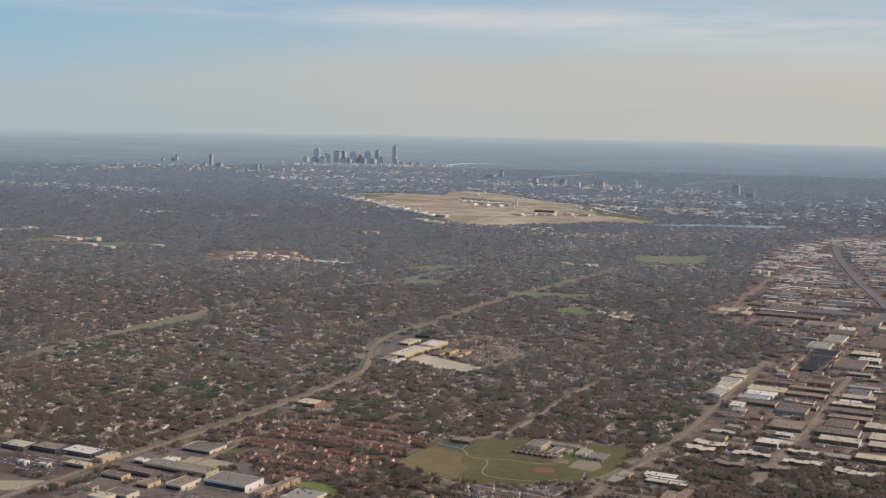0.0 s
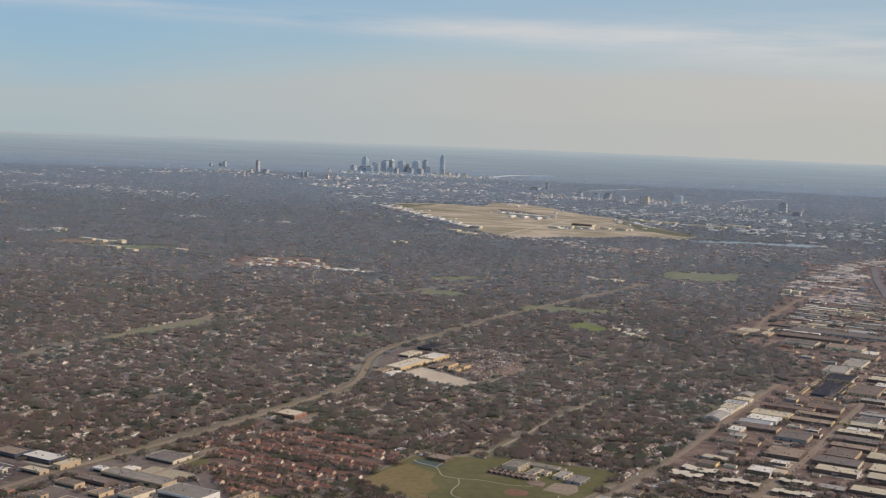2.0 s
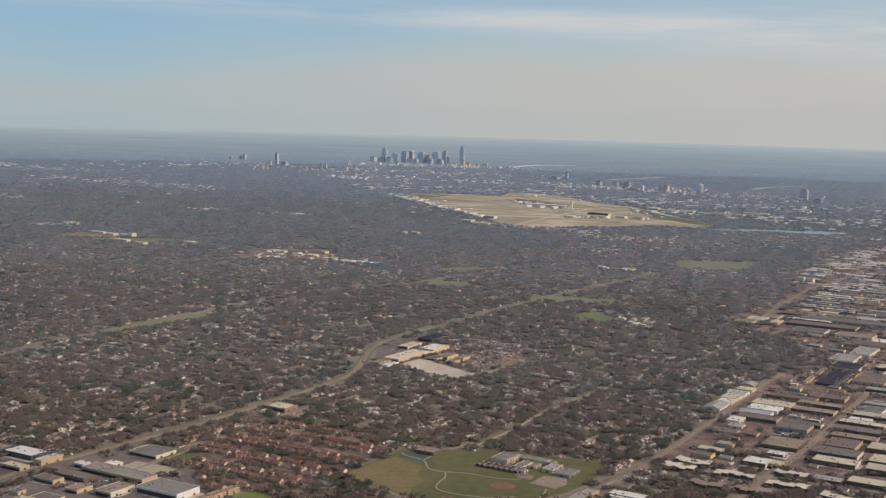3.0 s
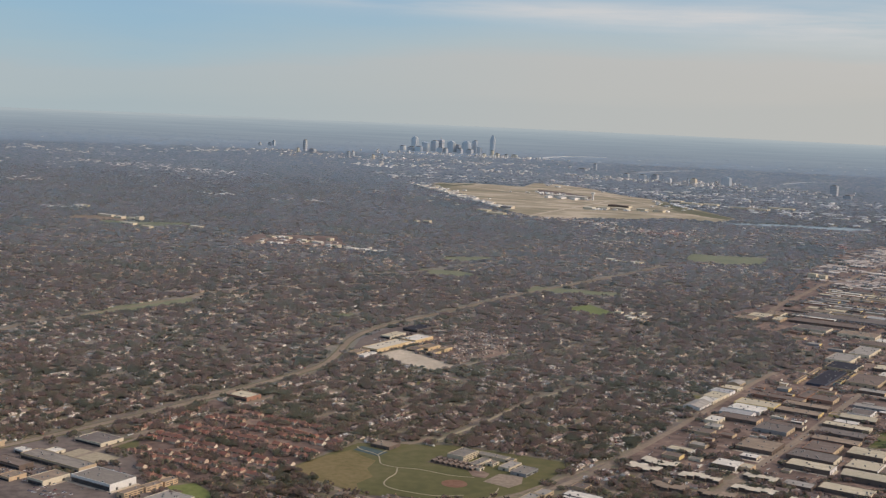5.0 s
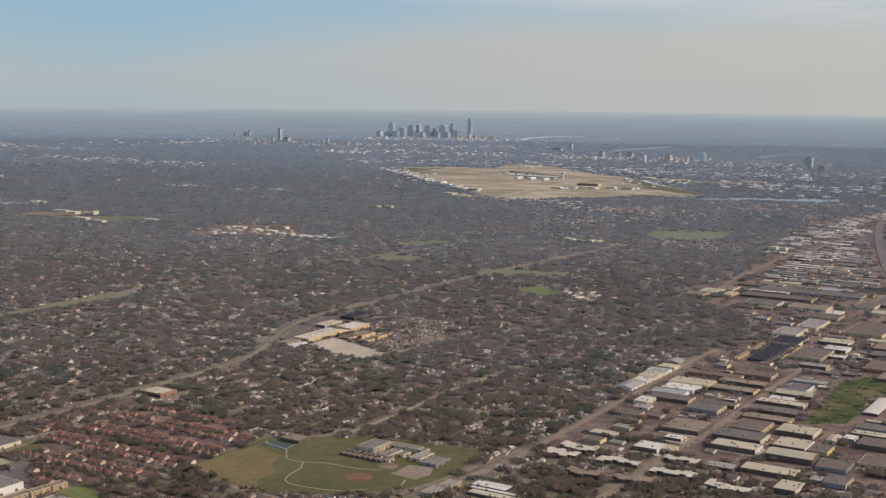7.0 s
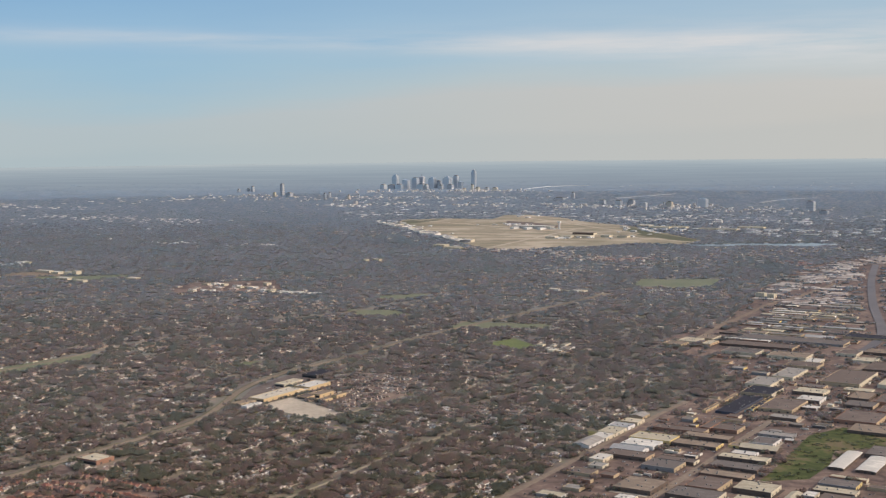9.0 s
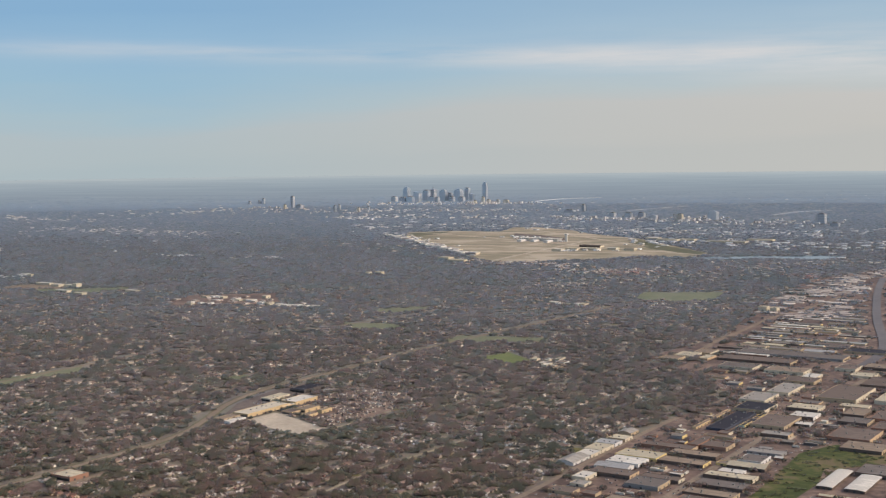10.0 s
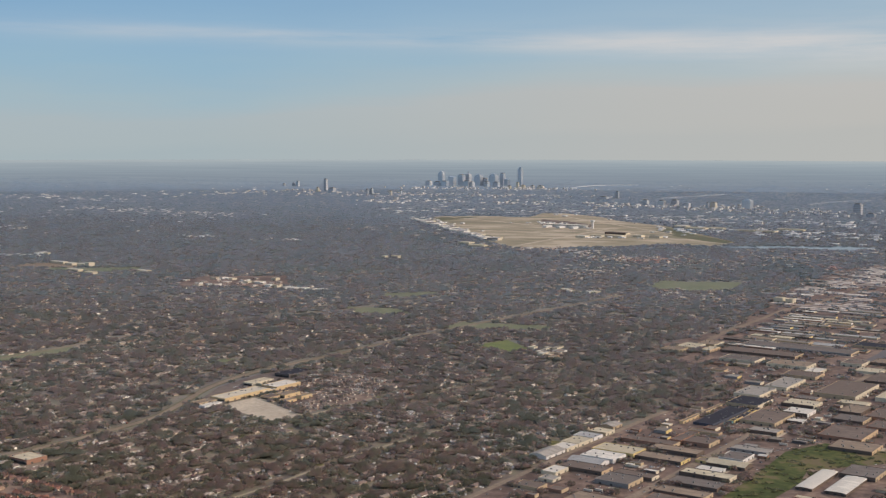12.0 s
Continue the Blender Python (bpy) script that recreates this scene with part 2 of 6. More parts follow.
M_PANE = material("window_glass", [(0.03, 0.035, 0.04), (0.05, 0.055, 0.06)], (1.0,), rough=0.15, gloss=0.6)
M_CAR = material("car_paint", [(0.03, 0.03, 0.035), (0.35, 0.35, 0.36), (0.62, 0.62, 0.6), (0.20, 0.05, 0.04), (0.07, 0.09, 0.14)], (0.2,), rough=0.3, gloss=0.5, per_object=0.95)
M_TYRE = material("tyre_rubber", [(0.02, 0.02, 0.02), (0.03, 0.03, 0.03)], (4.0,))
M_COURT = material("court_paint", [(0.06, 0.085, 0.085), (0.08, 0.105, 0.105)], (0.6,))
M_PATH = material("pale_path", [(0.28, 0.235, 0.16), (0.36, 0.31, 0.22)], (1.2,), gloss=0.1)

# ---- builders ----
GRID = radians(63.4)                # the street grid: this way and square to it
AX, BX = (math.cos(GRID), math.sin(GRID)), (math.sin(GRID), -math.cos(GRID))
rng = np.random.default_rng(7)
MX0, MY0, MW, MH = -1100, 240, 2300, 1800
blocked = np.zeros((MH, MW), bool)  # where no house or tree may stand, in squares of one unit
thin = np.zeros((MH, MW), bool)     # yards and works, with few trees


def inside(pts, px, py):
    hit_ = np.zeros(px.shape, bool)
    for (x0, y0), (x1, y1) in zip(pts, pts[1:] + pts[:1]):
        if y0 != y1:
            hit_ ^= ((py < y0) != (py < y1)) & (px < (x1 - x0) * (py - y0) / (y1 - y0) + x0)
    return hit_


def mark(grid, pts):
    """Marks the squares within a polygon."""
    xs, ys = [p[0] for p in pts], [p[1] for p in pts]
    i0, i1 = max(0, int(min(xs)) - MX0 - 1), min(MW, int(max(xs)) - MX0 + 2)
    j0, j1 = max(0, int(min(ys)) - MY0 - 1), min(MH, int(max(ys)) - MY0 + 2)
    if i1 > i0 and j1 > j0:
        px, py = np.meshgrid(np.arange(i0, i1) + MX0 + 0.5, np.arange(j0, j1) + MY0 + 0.5)
        grid[j0:j1, i0:i1] |= inside(pts, px, py)


def free(xs, ys, grid):
    i, j = np.clip((xs - MX0).astype(int), 0, MW - 1), np.clip((ys - MY0).astype(int), 0, MH - 1)
    return ~grid[j, i]


def mesh_of(name, verts, faces, mats, index=None, smooth=False):
    me = bpy.data.meshes.new(name)
    verts, faces = np.asarray(verts, np.float32), np.asarray(faces, np.int32)
    k = faces.shape[1]
    me.vertices.add(len(verts)), me.loops.add(faces.size), me.polygons.add(len(faces))
    me.vertices.foreach_set("co", verts.ravel())
    me.loops.foreach_set("vertex_index", faces.ravel())
    me.polygons.foreach_set("loop_start", np.arange(0, faces.size, k, dtype=np.int32))
    for m in mats if isinstance(mats, (list, tuple)) else [mats]:
        me.materials.append(m)
    if index is not None:
        me.polygons.foreach_set("material_index", np.asarray(index, np.int32))
    me.polygons.foreach_set("use_smooth", np.full(len(faces), smooth))
    me.update(calc_edges=True)
    return me


def part(name, bm, mat, parent=None, label=""):
    """A bmesh, or a mesh, as one object under a thing."""
    if isinstance(bm, bmesh.types.BMesh):
        me = bpy.data.meshes.new(name)
        bm.to_mesh(me), bm.free()
        me.materials.append(mat)
    else:
        me = bm
    ob = new(name, me)
    ob.parent = parent
    return tagged(ob, label)


def flat(name, pts, z, mat, label, category, kind="structure", block=True):
    """A level patch of land with a thin body, its outline in order."""
    bm = bmesh.new()
    vs = [bm.verts.new((x, y, z)) for x, y in pts]
    f = bm.faces.new(vs)
    if f.normal.z < 0:
        f.normal_update()
    bmesh.ops.recalc_face_normals(bm, faces=[f])
    if f.normal.z < 0:
        f.normal_flip()
    low = bmesh.ops.extrude_face_region(bm, geom=[f])
    bmesh.ops.translate(bm, vec=(0, 0, -z - 0.02), verts=[v for v in low["geom"] if isinstance(v, bmesh.types.BMVert)])
    f.normal_update()
    bmesh.ops.recalc_face_normals(bm, faces=bm.faces[:])
    if block:
        mark(blocked, pts)
    return tagged(part(name, bm, mat), label, category, kind=kind)


def smooth_line(pts, steps=6):
    out = []
    for i in range(len(pts) - 1):
        p0, p1, p2, p3 = (Vector(pts[max(0, min(len(pts) - 1, i + k))]) for k in (-1, 0, 1, 2))
        for s in range(steps):
            u = s / steps
            out.append(0.5 * (2 * p1 + (p2 - p0) * u + (2 * p0 - 5 * p1 + 4 * p2 - p3) * u * u + (3 * p1 - p0 - 3 * p2 + p3) * u ** 3))
    return out + [Vector(pts[-1])]


def ribbon(name, pts, width, z, mat, label, category="road", margin=1.0, kind="structure"):
    """A road along a line, with its verge kept clear."""
    line = smooth_line(pts)
    verts, faces = [], []
    for i, p in enumerate(line):
        d = (line[min(i + 1, len(line) - 1)] - line[max(i - 1, 0)]).normalized()
        s = Vector((d.y, -d.x)) * width / 2
        verts += [(*(p - s), z), (*(p + s), z), (*(p + s), -0.02), (*(p - s), -0.02)]
        if i:
            a, b = 4 * i - 4, 4 * i
            faces += [(a, a + 1, b + 1, b), (a + 1, a + 2, b + 2, b + 1), (a + 3, a, b, b + 3)]
            q = line[i - 1]
            w = s * (1 + 2 * margin / width)
            mark(blocked, [tuple(q - w), tuple(q + w), tuple(p + w), tuple(p - w)])
    return tagged(new(name, mesh_of(name, verts, faces, mat)), label, category, kind=kind)


# ---- the land ----
bm = bmesh.new()
bmesh.ops.create_circle(bm, cap_ends=True, segments=256, radius=4800, matrix=Matrix.Translation((60, 40, 0)))
tagged(part("ground", bm, M_LAND), "wide flat suburban land under bare winter trees, to the horizon", "ground", kind="structure")

ARTERIAL = [(-104, 270), (-95.5, 289.4), (-88.7, 301.5), (-84.1, 312.2), (-76, 325.3), (-64.4, 345.5), (-55.1, 362.6), (-43.1, 387.7), (-26, 427), (-23.2, 450), (-23.1, 478.7), (-17.5, 504), (-1.8, 537.6), (33.5, 611.8), (58, 655), (110, 750)]
ribbon("road_arterial", ARTERIAL, 2.3, 0.05, M_ROAD, "worn pale asphalt arterial road through the wooded suburb", margin=1.8)
ribbon("verge_arterial", ARTERIAL, 3.4, 0.025, M_GRASS, "worn grass verge along the arterial road", category="verge", margin=0.3)
ribbon("road_works", [(26, 270), (37.2, 291.2), (48, 310.7), (61.3, 332), (83.4, 377.5), (113.5, 443.4), (125.2, 466)], 1.75, 0.05, M_ROAD, "worn asphalt street along the edge of the works", margin=1.1)
ribbon("road_yards", [(80, 304), (94.7, 333.4), (107.2, 357), (122.8, 388), (139, 422.3), (162.3, 468.7), (188.2, 519.4), (230, 602)], 2.2, 0.05, M_ROAD, "broad dusty street between warehouses")
ribbon("road_lane", [(20, 348), (31, 370), (42.4, 397.1), (61.4, 431)], 0.85, 0.05, M_PATH, "narrow pale street between houses and trees", margin=1.3)
flat("park_lawn", [(-11, 316.2), (1.8, 342.5), (26, 346.3), (44, 341), (56, 337), (46.7, 314), (38.2, 306.1), (26, 302.3), (9.2, 301.1)], 0.03, M_GRASS, "mown winter lawn of a school park, green and straw", "lawn")
flat("car_park", [(-11.1, 452.1), (-3.5, 465.8), (18.9, 442.7), (11.6, 434.1)], 0.05, M_CONCRETE, "bare pale concrete car park beside the store", "car park")
flat("airfield", [(-88, 1383), (-82, 1311), (-46, 1215), (-23, 1151), (2, 1080), (25, 1029), (49, 1022), (81, 1043), (107, 1047), (141, 1079), (174, 1062), (196, 1099), (172, 1184), (146, 1277), (104, 1343), (80, 1412), (42, 1465), (18, 1461), (8, 1390), (-44, 1405)], 0.05, M_DRY, "dry straw-coloured airfield grass", "airfield")
flat("field_green", [(146, 1255), (171, 1165), (193, 1109), (185, 1086), (152, 1149), (135, 1224)], 0.065, M_GRASS, "greener grass at the end of the airfield", "lawn")
flat("field_green", [(-85, 1364), (-72, 1385), (-42, 1391), (-54, 1351), (-73, 1322)], 0.065, M_GRASS, "greener grass at the far end of the airfield", "lawn")
flat("terminal_apron", [(24, 1362), (30, 1290), (42, 1258), (74, 1248), (80, 1281), (52, 1334)], 0.068, M_PAVE, "grey paved apron round the airport terminal", "apron")
flat("lake", [(174, 1046), (188, 1068), (214, 1070), (232, 1078), (262, 1074), (280, 1080), (296, 1068), (292, 1052), (270, 1040), (244, 1050), (224, 1050), (200, 1044)], 0.05, M_WATER, "still grey-blue lake among trees", "lake")
flat("lawn_hill", [(125, 790), (127, 806), (133, 822), (146, 816), (158, 818), (176, 819), (174, 800), (166, 781), (148, 772), (129, 777)], 0.05, M_PITCH, "pale green playing field among trees", "lawn")
flat("lawn_creek", [(54, 578.8), (64.5, 592.1), (74.2, 572.9), (68.7, 559.4)], 0.05, M_GREEN, "bright green playing field beside a school", "lawn")

mark(thin, [(-118, 334), (-84, 320), (-66, 333), (-54, 336), (-47, 322), (-41, 302), (-36, 296), (-24, 292), (-22, 268), (-118, 268)])
ribbon("road_side", [(-63, 308), (-56.3, 322.6), (-51.9, 333.1), (-44, 352.7), (-35.5, 372.6), (-30, 386)], 1.2, 0.06, M_ROAD, "narrow tan street beside brick row houses", margin=0.4)

ribbon("road_green_strip", [(-146, 439), (-144.2, 452), (-140, 475), (-127.5, 498.6), (-98.4, 563.4), (-69.7, 623.3), (-20.9, 672.9), (20, 733.9)], 1.8, 0.06, M_ROAD, "narrow pale road beside a green strip", margin=1.4)
ribbon("road_park", [(28, 287), (36, 299.2), (44.4, 311.4), (55, 327), (63.6, 339.9)], 0.8, 0.06, M_ROAD, "street along the school park", margin=0.4)
ribbon("road_far_works", [(140, 588), (153, 627), (168, 660), (190.8, 711.7), (209, 738), (240, 800)], 2.4, 0.06, M_ROAD, "dusty street along far warehouses")
ribbon("highway", [(200, 560), (219.3, 607.8), (237.7, 703.1), (262, 812), (285, 900)], 4.2, 0.3, M_HIGHWAY, "broad grey elevated highway between works", margin=2)
ribbon("road_far_bridge", [(15, 2170), (58, 2278), (125, 2316)], 3.0, 1.0, M_PALE, "long pale viaduct far off")
ribbon("road_far_levee", [(153, 1823), (186, 1878), (245, 1960)], 3.0, 0.6, M_PALE, "long pale levee road far off")
ribbon("road_far_causeway", [(329, 1692), (374, 1770), (423, 1808)], 3.0, 0.6, M_PALE, "pale causeway far off")
flat("lawn_strip", [(-132, 489), (-123.5, 519.4), (-103.5, 552), (-99, 536), (-119.9, 499.5)], 0.04, M_PITCH, "long green strip beneath a power line", "lawn")
flat("lawn_far_creek", [(32.6, 621), (40, 640), (80.3, 633), (77, 622), (50, 622)], 0.04, M_PITCH, "green creek bank among trees", "lawn")
flat("lawn_mid", [(-25, 682), (2, 679), (12, 664), (-10, 656)], 0.04, M_PITCH, "green clearing among trees", "lawn")
flat("lawn_small", [(-37, 522), (-36, 533), (-29.5, 533), (-30, 522)], 0.04, M_PITCH, "small green lawn", "lawn")
flat("lawn_campus", [(-248, 833), (-236, 836), (-219, 836), (-192, 845), (-187, 833), (-204, 815), (-231, 818), (-243, 818)], 0.04, M_PITCH, "green campus lawn", "lawn")
flat("campus_lot", [(-276, 837), (-274, 853), (-258, 868), (-228, 850), (-236, 837), (-250, 834)], 0.045, M_ROAD, "tan paved lot between campus buildings", "car park")
flat("mall_lot", [(-142, 773), (-136, 800), (-112, 806), (-88, 812), (-74, 764), (-86, 748), (-106, 754), (-132, 748)], 0.045, M_LOT, "brown paved ground between far shops", "car park")
flat("lawn_far", [(-14, 737), (12, 748), (14, 733), (-12, 721)], 0.04, M_PITCH, "green strip among trees", "lawn")
flat("lawn_kerb", [(-33, 297), (-27.8, 301), (-21.7, 294), (-20, 289), (-26, 288)], 0.04, M_GREEN, "small bright green lawn by the houses", "lawn")
flat("lawn_shops", [(-57.4, 330), (-51.9, 334), (-49, 325), (-54, 321)], 0.04, M_GRASS, "green verge beside the shops", "lawn")
flat("works_yard", [(67, 341), (83.4, 379), (113.5, 445), (125.2, 468), (147, 493), (137, 542), (121, 583), (158, 641), (192, 768), (240, 892), (326, 1000), (420, 960), (340, 700), (250, 480), (190, 330), (150, 302), (128, 330), (95, 337)], 0.02, M_LOT, "dusty brown paved yards between warehouses", "yard", block=False)
mark(thin, [(67, 341), (83.4, 379), (113.5, 445), (125.2, 468), (147, 493), (137, 542), (121, 583), (158, 641), (192, 768), (240, 892), (326, 1000), (420, 960), (340, 700), (250, 480), (190, 330), (150, 302), (128, 330), (95, 337)])
flat("works_meadow", [(154.3, 419.9), (166, 431), (180.4, 424), (188, 416), (163.4, 404), (152, 385), (146, 374), (133.5, 371), (139, 383), (146, 399)], 0.05, M_MEADOW, "overgrown green meadow between warehouses", "meadow")
flat("bare_patch", [(139.5, 369), (147.5, 375), (152, 373), (149, 364), (142, 363)], 0.045, M_LOT, "bare brown soil beside the meadow", "soil")
flat("shop_lot", [(-113, 322), (-86.5, 315), (-83, 308), (-88, 302), (-106, 303)], 0.04, M_ASPHALT, "dark asphalt car park before a row of shops", "car park")
flat("shop_yard", [(-117, 331), (-84, 320), (-67, 331), (-57, 335), (-49, 322), (-41, 303), (-33, 296), (-24, 291), (-22, 268), (-117, 268)], 0.02, M_PAVE, "worn paved ground between the shops", "yard", block=False)
flat("tan_yard", [(-106, 296.5), (-93, 297.5), (-90, 291), (-101, 289)], 0.045, M_PATH, "bare tan corner lot by the arterial", "car park")
flat("dark_lot", [(-104, 286.6), (-88.5, 286.4), (-84, 281), (-84, 272), (-104, 272)], 0.045, M_ASPHALT, "dark asphalt lot at the corner", "car park")

flat("corner_lot", [(-81, 300), (-57, 292), (-44.5, 291), (-38.5, 286), (-46, 276), (-82, 282)], 0.04, M_PAVE, "worn paved lot between shops", "car park")
flat("tan_shop_lot", [(-66, 312), (-62, 321), (-50, 316), (-54, 308)], 0.05, M_PATH, "bare tan car park behind the long shop", "car park")
flat("tan_lot", [(-46.6, 367.4), (-45.3, 377), (-39.2, 376), (-40.8, 368)], 0.04, M_LOT, "tan paved lot by the arterial", "car park")
flat("store_lot", [(-19.5, 462), (-20, 480), (-14, 502), (-6, 517), (3, 512), (-4, 490), (-11, 470), (-12, 455)], 0.04, M_PAVE, "worn grey car park along the store", "car park")
flat("cabin_yard", [(6, 284), (9.5, 299.5), (16, 302.5), (26, 301.6), (33, 296.5), (33.5, 284)], 0.03, M_ASPHALT, "dark paving between small close-set cabins", "yard", block=False)
flat("dense_yard", [(3.2, 493.5), (21, 512), (34.2, 487), (33.2, 468.6), (18.7, 448), (8.6, 456)], 0.03, M_LOT, "bare brown ground between close-set cabins", "yard", block=False)
ribbon("slab_path", [(9.8, 433.5), (19.8, 443.9), (28.3, 459.3), (34.2, 472)], 1.0, 0.06, M_PATH, "bare tan track", category="path")
flat("dirt_lot", [(35.1, 317.3), (38.4, 324.1), (44.1, 323.6), (43.9, 317.5), (41.1, 313.6)], 0.05, M_ROAD, "bare tan playground of the school", "playground")
flat("play_yard", [(30.8, 325.6), (32.5, 327.8), (36.2, 323.6), (35.4, 320), (32.3, 321)], 0.05, M_LOT, "bare reddish yard behind the school", "playground")
flat("worn_turf", [(-10.2, 316.4), (-4, 329), (1.2, 336), (5, 331), (8.6, 328), (7.5, 321), (9.8, 315), (7, 309), (8.8, 302.2), (0, 308.5)], 0.034, M_STRAW, "worn straw-coloured turf in the park", "lawn")
bm = bmesh.new()
bmesh.ops.create_circle(bm, cap_ends=True, segments=22, radius=3.0, matrix=Matrix.Translation((28.7, 314, 0.06)))
tagged(part("ball_diamond", bm, M_DIRT), "round red dirt infield of a ball field", "ball field", kind="structure")
flat("tennis_court", [(1.8, 336.1), (3.2, 340), (10.3, 336), (8.5, 331.9)], 0.05, M_COURT, "blue-green painted tennis court", "court")
ribbon("park_path", [(2.1, 339.7), (3.4, 337), (8.2, 333.1), (9.9, 326.4), (11.9, 324.5), (14.4, 323.7), (20, 323.2), (27, 320.3), (32.8, 319.8)], 0.3, 0.07, M_PATH, "pale winding footpath across the lawn", category="path")
ribbon("park_loop", [(14.3, 323.7), (14.6, 318.8), (13.3, 314.2), (13.1, 310), (15.3, 307.2), (20.6, 305.1), (25.7, 304.2), (31.5, 305.9)], 0.3, 0.07, M_PATH, "pale winding footpath across the lawn", category="path")
ribbon("park_spur", [(8.2, 333.1), (10.4, 339.1)], 0.3, 0.07, M_PATH, "short pale footpath", category="path")
ribbon("park_steps", [(38.9, 313.1), (38.4, 309.7), (37.1, 305.5)], 0.3, 0.07, M_PATH, "short pale footpath", category="path")
ribbon("runway", [(188, 1085), (-82, 1392)], 4.5, 0.09, M_CONCRETE, "long pale concrete runway in dry grass", category="runway")
ribbon("runway_cross", [(28, 1045), (95, 1240)], 3.5, 0.10, M_CONCRETE, "pale taxiway in dry grass", category="runway")
ribbon("runway_south", [(150, 1180), (38, 1425)], 4.0, 0.09, M_CONCRETE, "pale taxiway in dry grass", category="runway")

# ---- buildings ----
ALONG = Matrix.Rotation(GRID - math.pi / 2, 4, "Z")     # local x and y lie along the street grid


def boxes_mesh(name, boxes, mat):
    """One mesh of closed boxes (x0, x1, y0, y1, z0, z1)."""
    v, f = [], []
    for x0, x1, y0, y1, z0, z1 in boxes:
        k = len(v)
        v += [(x0, y0, z0), (x1, y0, z0), (x1, y1, z0), (x0, y1, z0), (x0, y0, z1), (x1, y0, z1), (x1, y1, z1), (x0, y1, z1)]
        f += [(k, k + 3, k + 2, k + 1), (k + 4, k + 5, k + 6, k + 7), (k, k + 1, k + 5, k + 4), (k + 1, k + 2, k + 6, k + 5), (k + 2, k + 3, k + 7, k + 6), (k + 3, k, k + 4, k + 7)]
    return mesh_of(name, v, f, mat)


def place(ob, x=0, y=0, z=0, parent=None):
    ob.parent, ob.location = parent, (x, y, z)
    return ob


UNIT_MESH = boxes_mesh("roof_unit", [(-0.2, 0.2, -0.16, 0.16, 0, 0.24), (-0.25, 0.25, -0.2, 0.2, -0.02, 0.03), (-0.08, 0.08, -0.08, 0.08, 0.24, 0.29)], M_UNIT)
DOOR_MESH = boxes_mesh("loading_door", [(-0.3, 0.3, -0.02, 0.02, 0.02, 0.5), (-0.34, 0.34, -0.03, 0.02, 0.5, 0.55)], M_DOOR)
PANE_MESH = boxes_mesh("window", [(-0.5, 0.5, -0.015, 0.015, 0, 0.16)], M_PANE)
ROOF_WORDS = {"white": "white", "pale": "pale", "cream": "cream", "bluewhite": "pale grey", "grey": "light grey", "greyblue": "slate-grey", "tan": "tan", "brown": "brown", "navy": "dark blue", "dusty": "dusty grey"}
CATEGORY = {"warehouse": "warehouse", "shop": "shop", "school_building": "school", "store": "store", "campus_building": "building", "apartment_house": "apartments", "gymnasium": "gymnasium", "hangar": "hangar"}
STANDS = {"warehouse": "in a works yard", "shop": "by a paved lot", "school_building": "beside the school lawn", "store": "by a car park", "campus_building": "among far trees", "apartment_house": "beside the street", "gymnasium": "by the park", "hangar": "beside the airfield"}


def wall_ring(w, d, h, t=0.08):
    o, i = [(-w, -d), (w, -d), (w, d), (-w, d)], [(-w + t, -d + t), (w - t, -d + t), (w - t, d - t), (-w + t, d - t)]
    v = [(*p, 0) for p in o] + [(*p, h) for p in o] + [(*p, h) for p in i] + [(*p, h - 0.3) for p in i]
    f = []
    for a in range(4):
        b = (a + 1) % 4
        f += [(a, b, b + 4, a + 4), (a + 4, b + 4, b + 8, a + 8), (a + 8, b + 8, b + 12, a + 12)]
    return mesh_of("wall", v, f, M_WALLS["tan"])


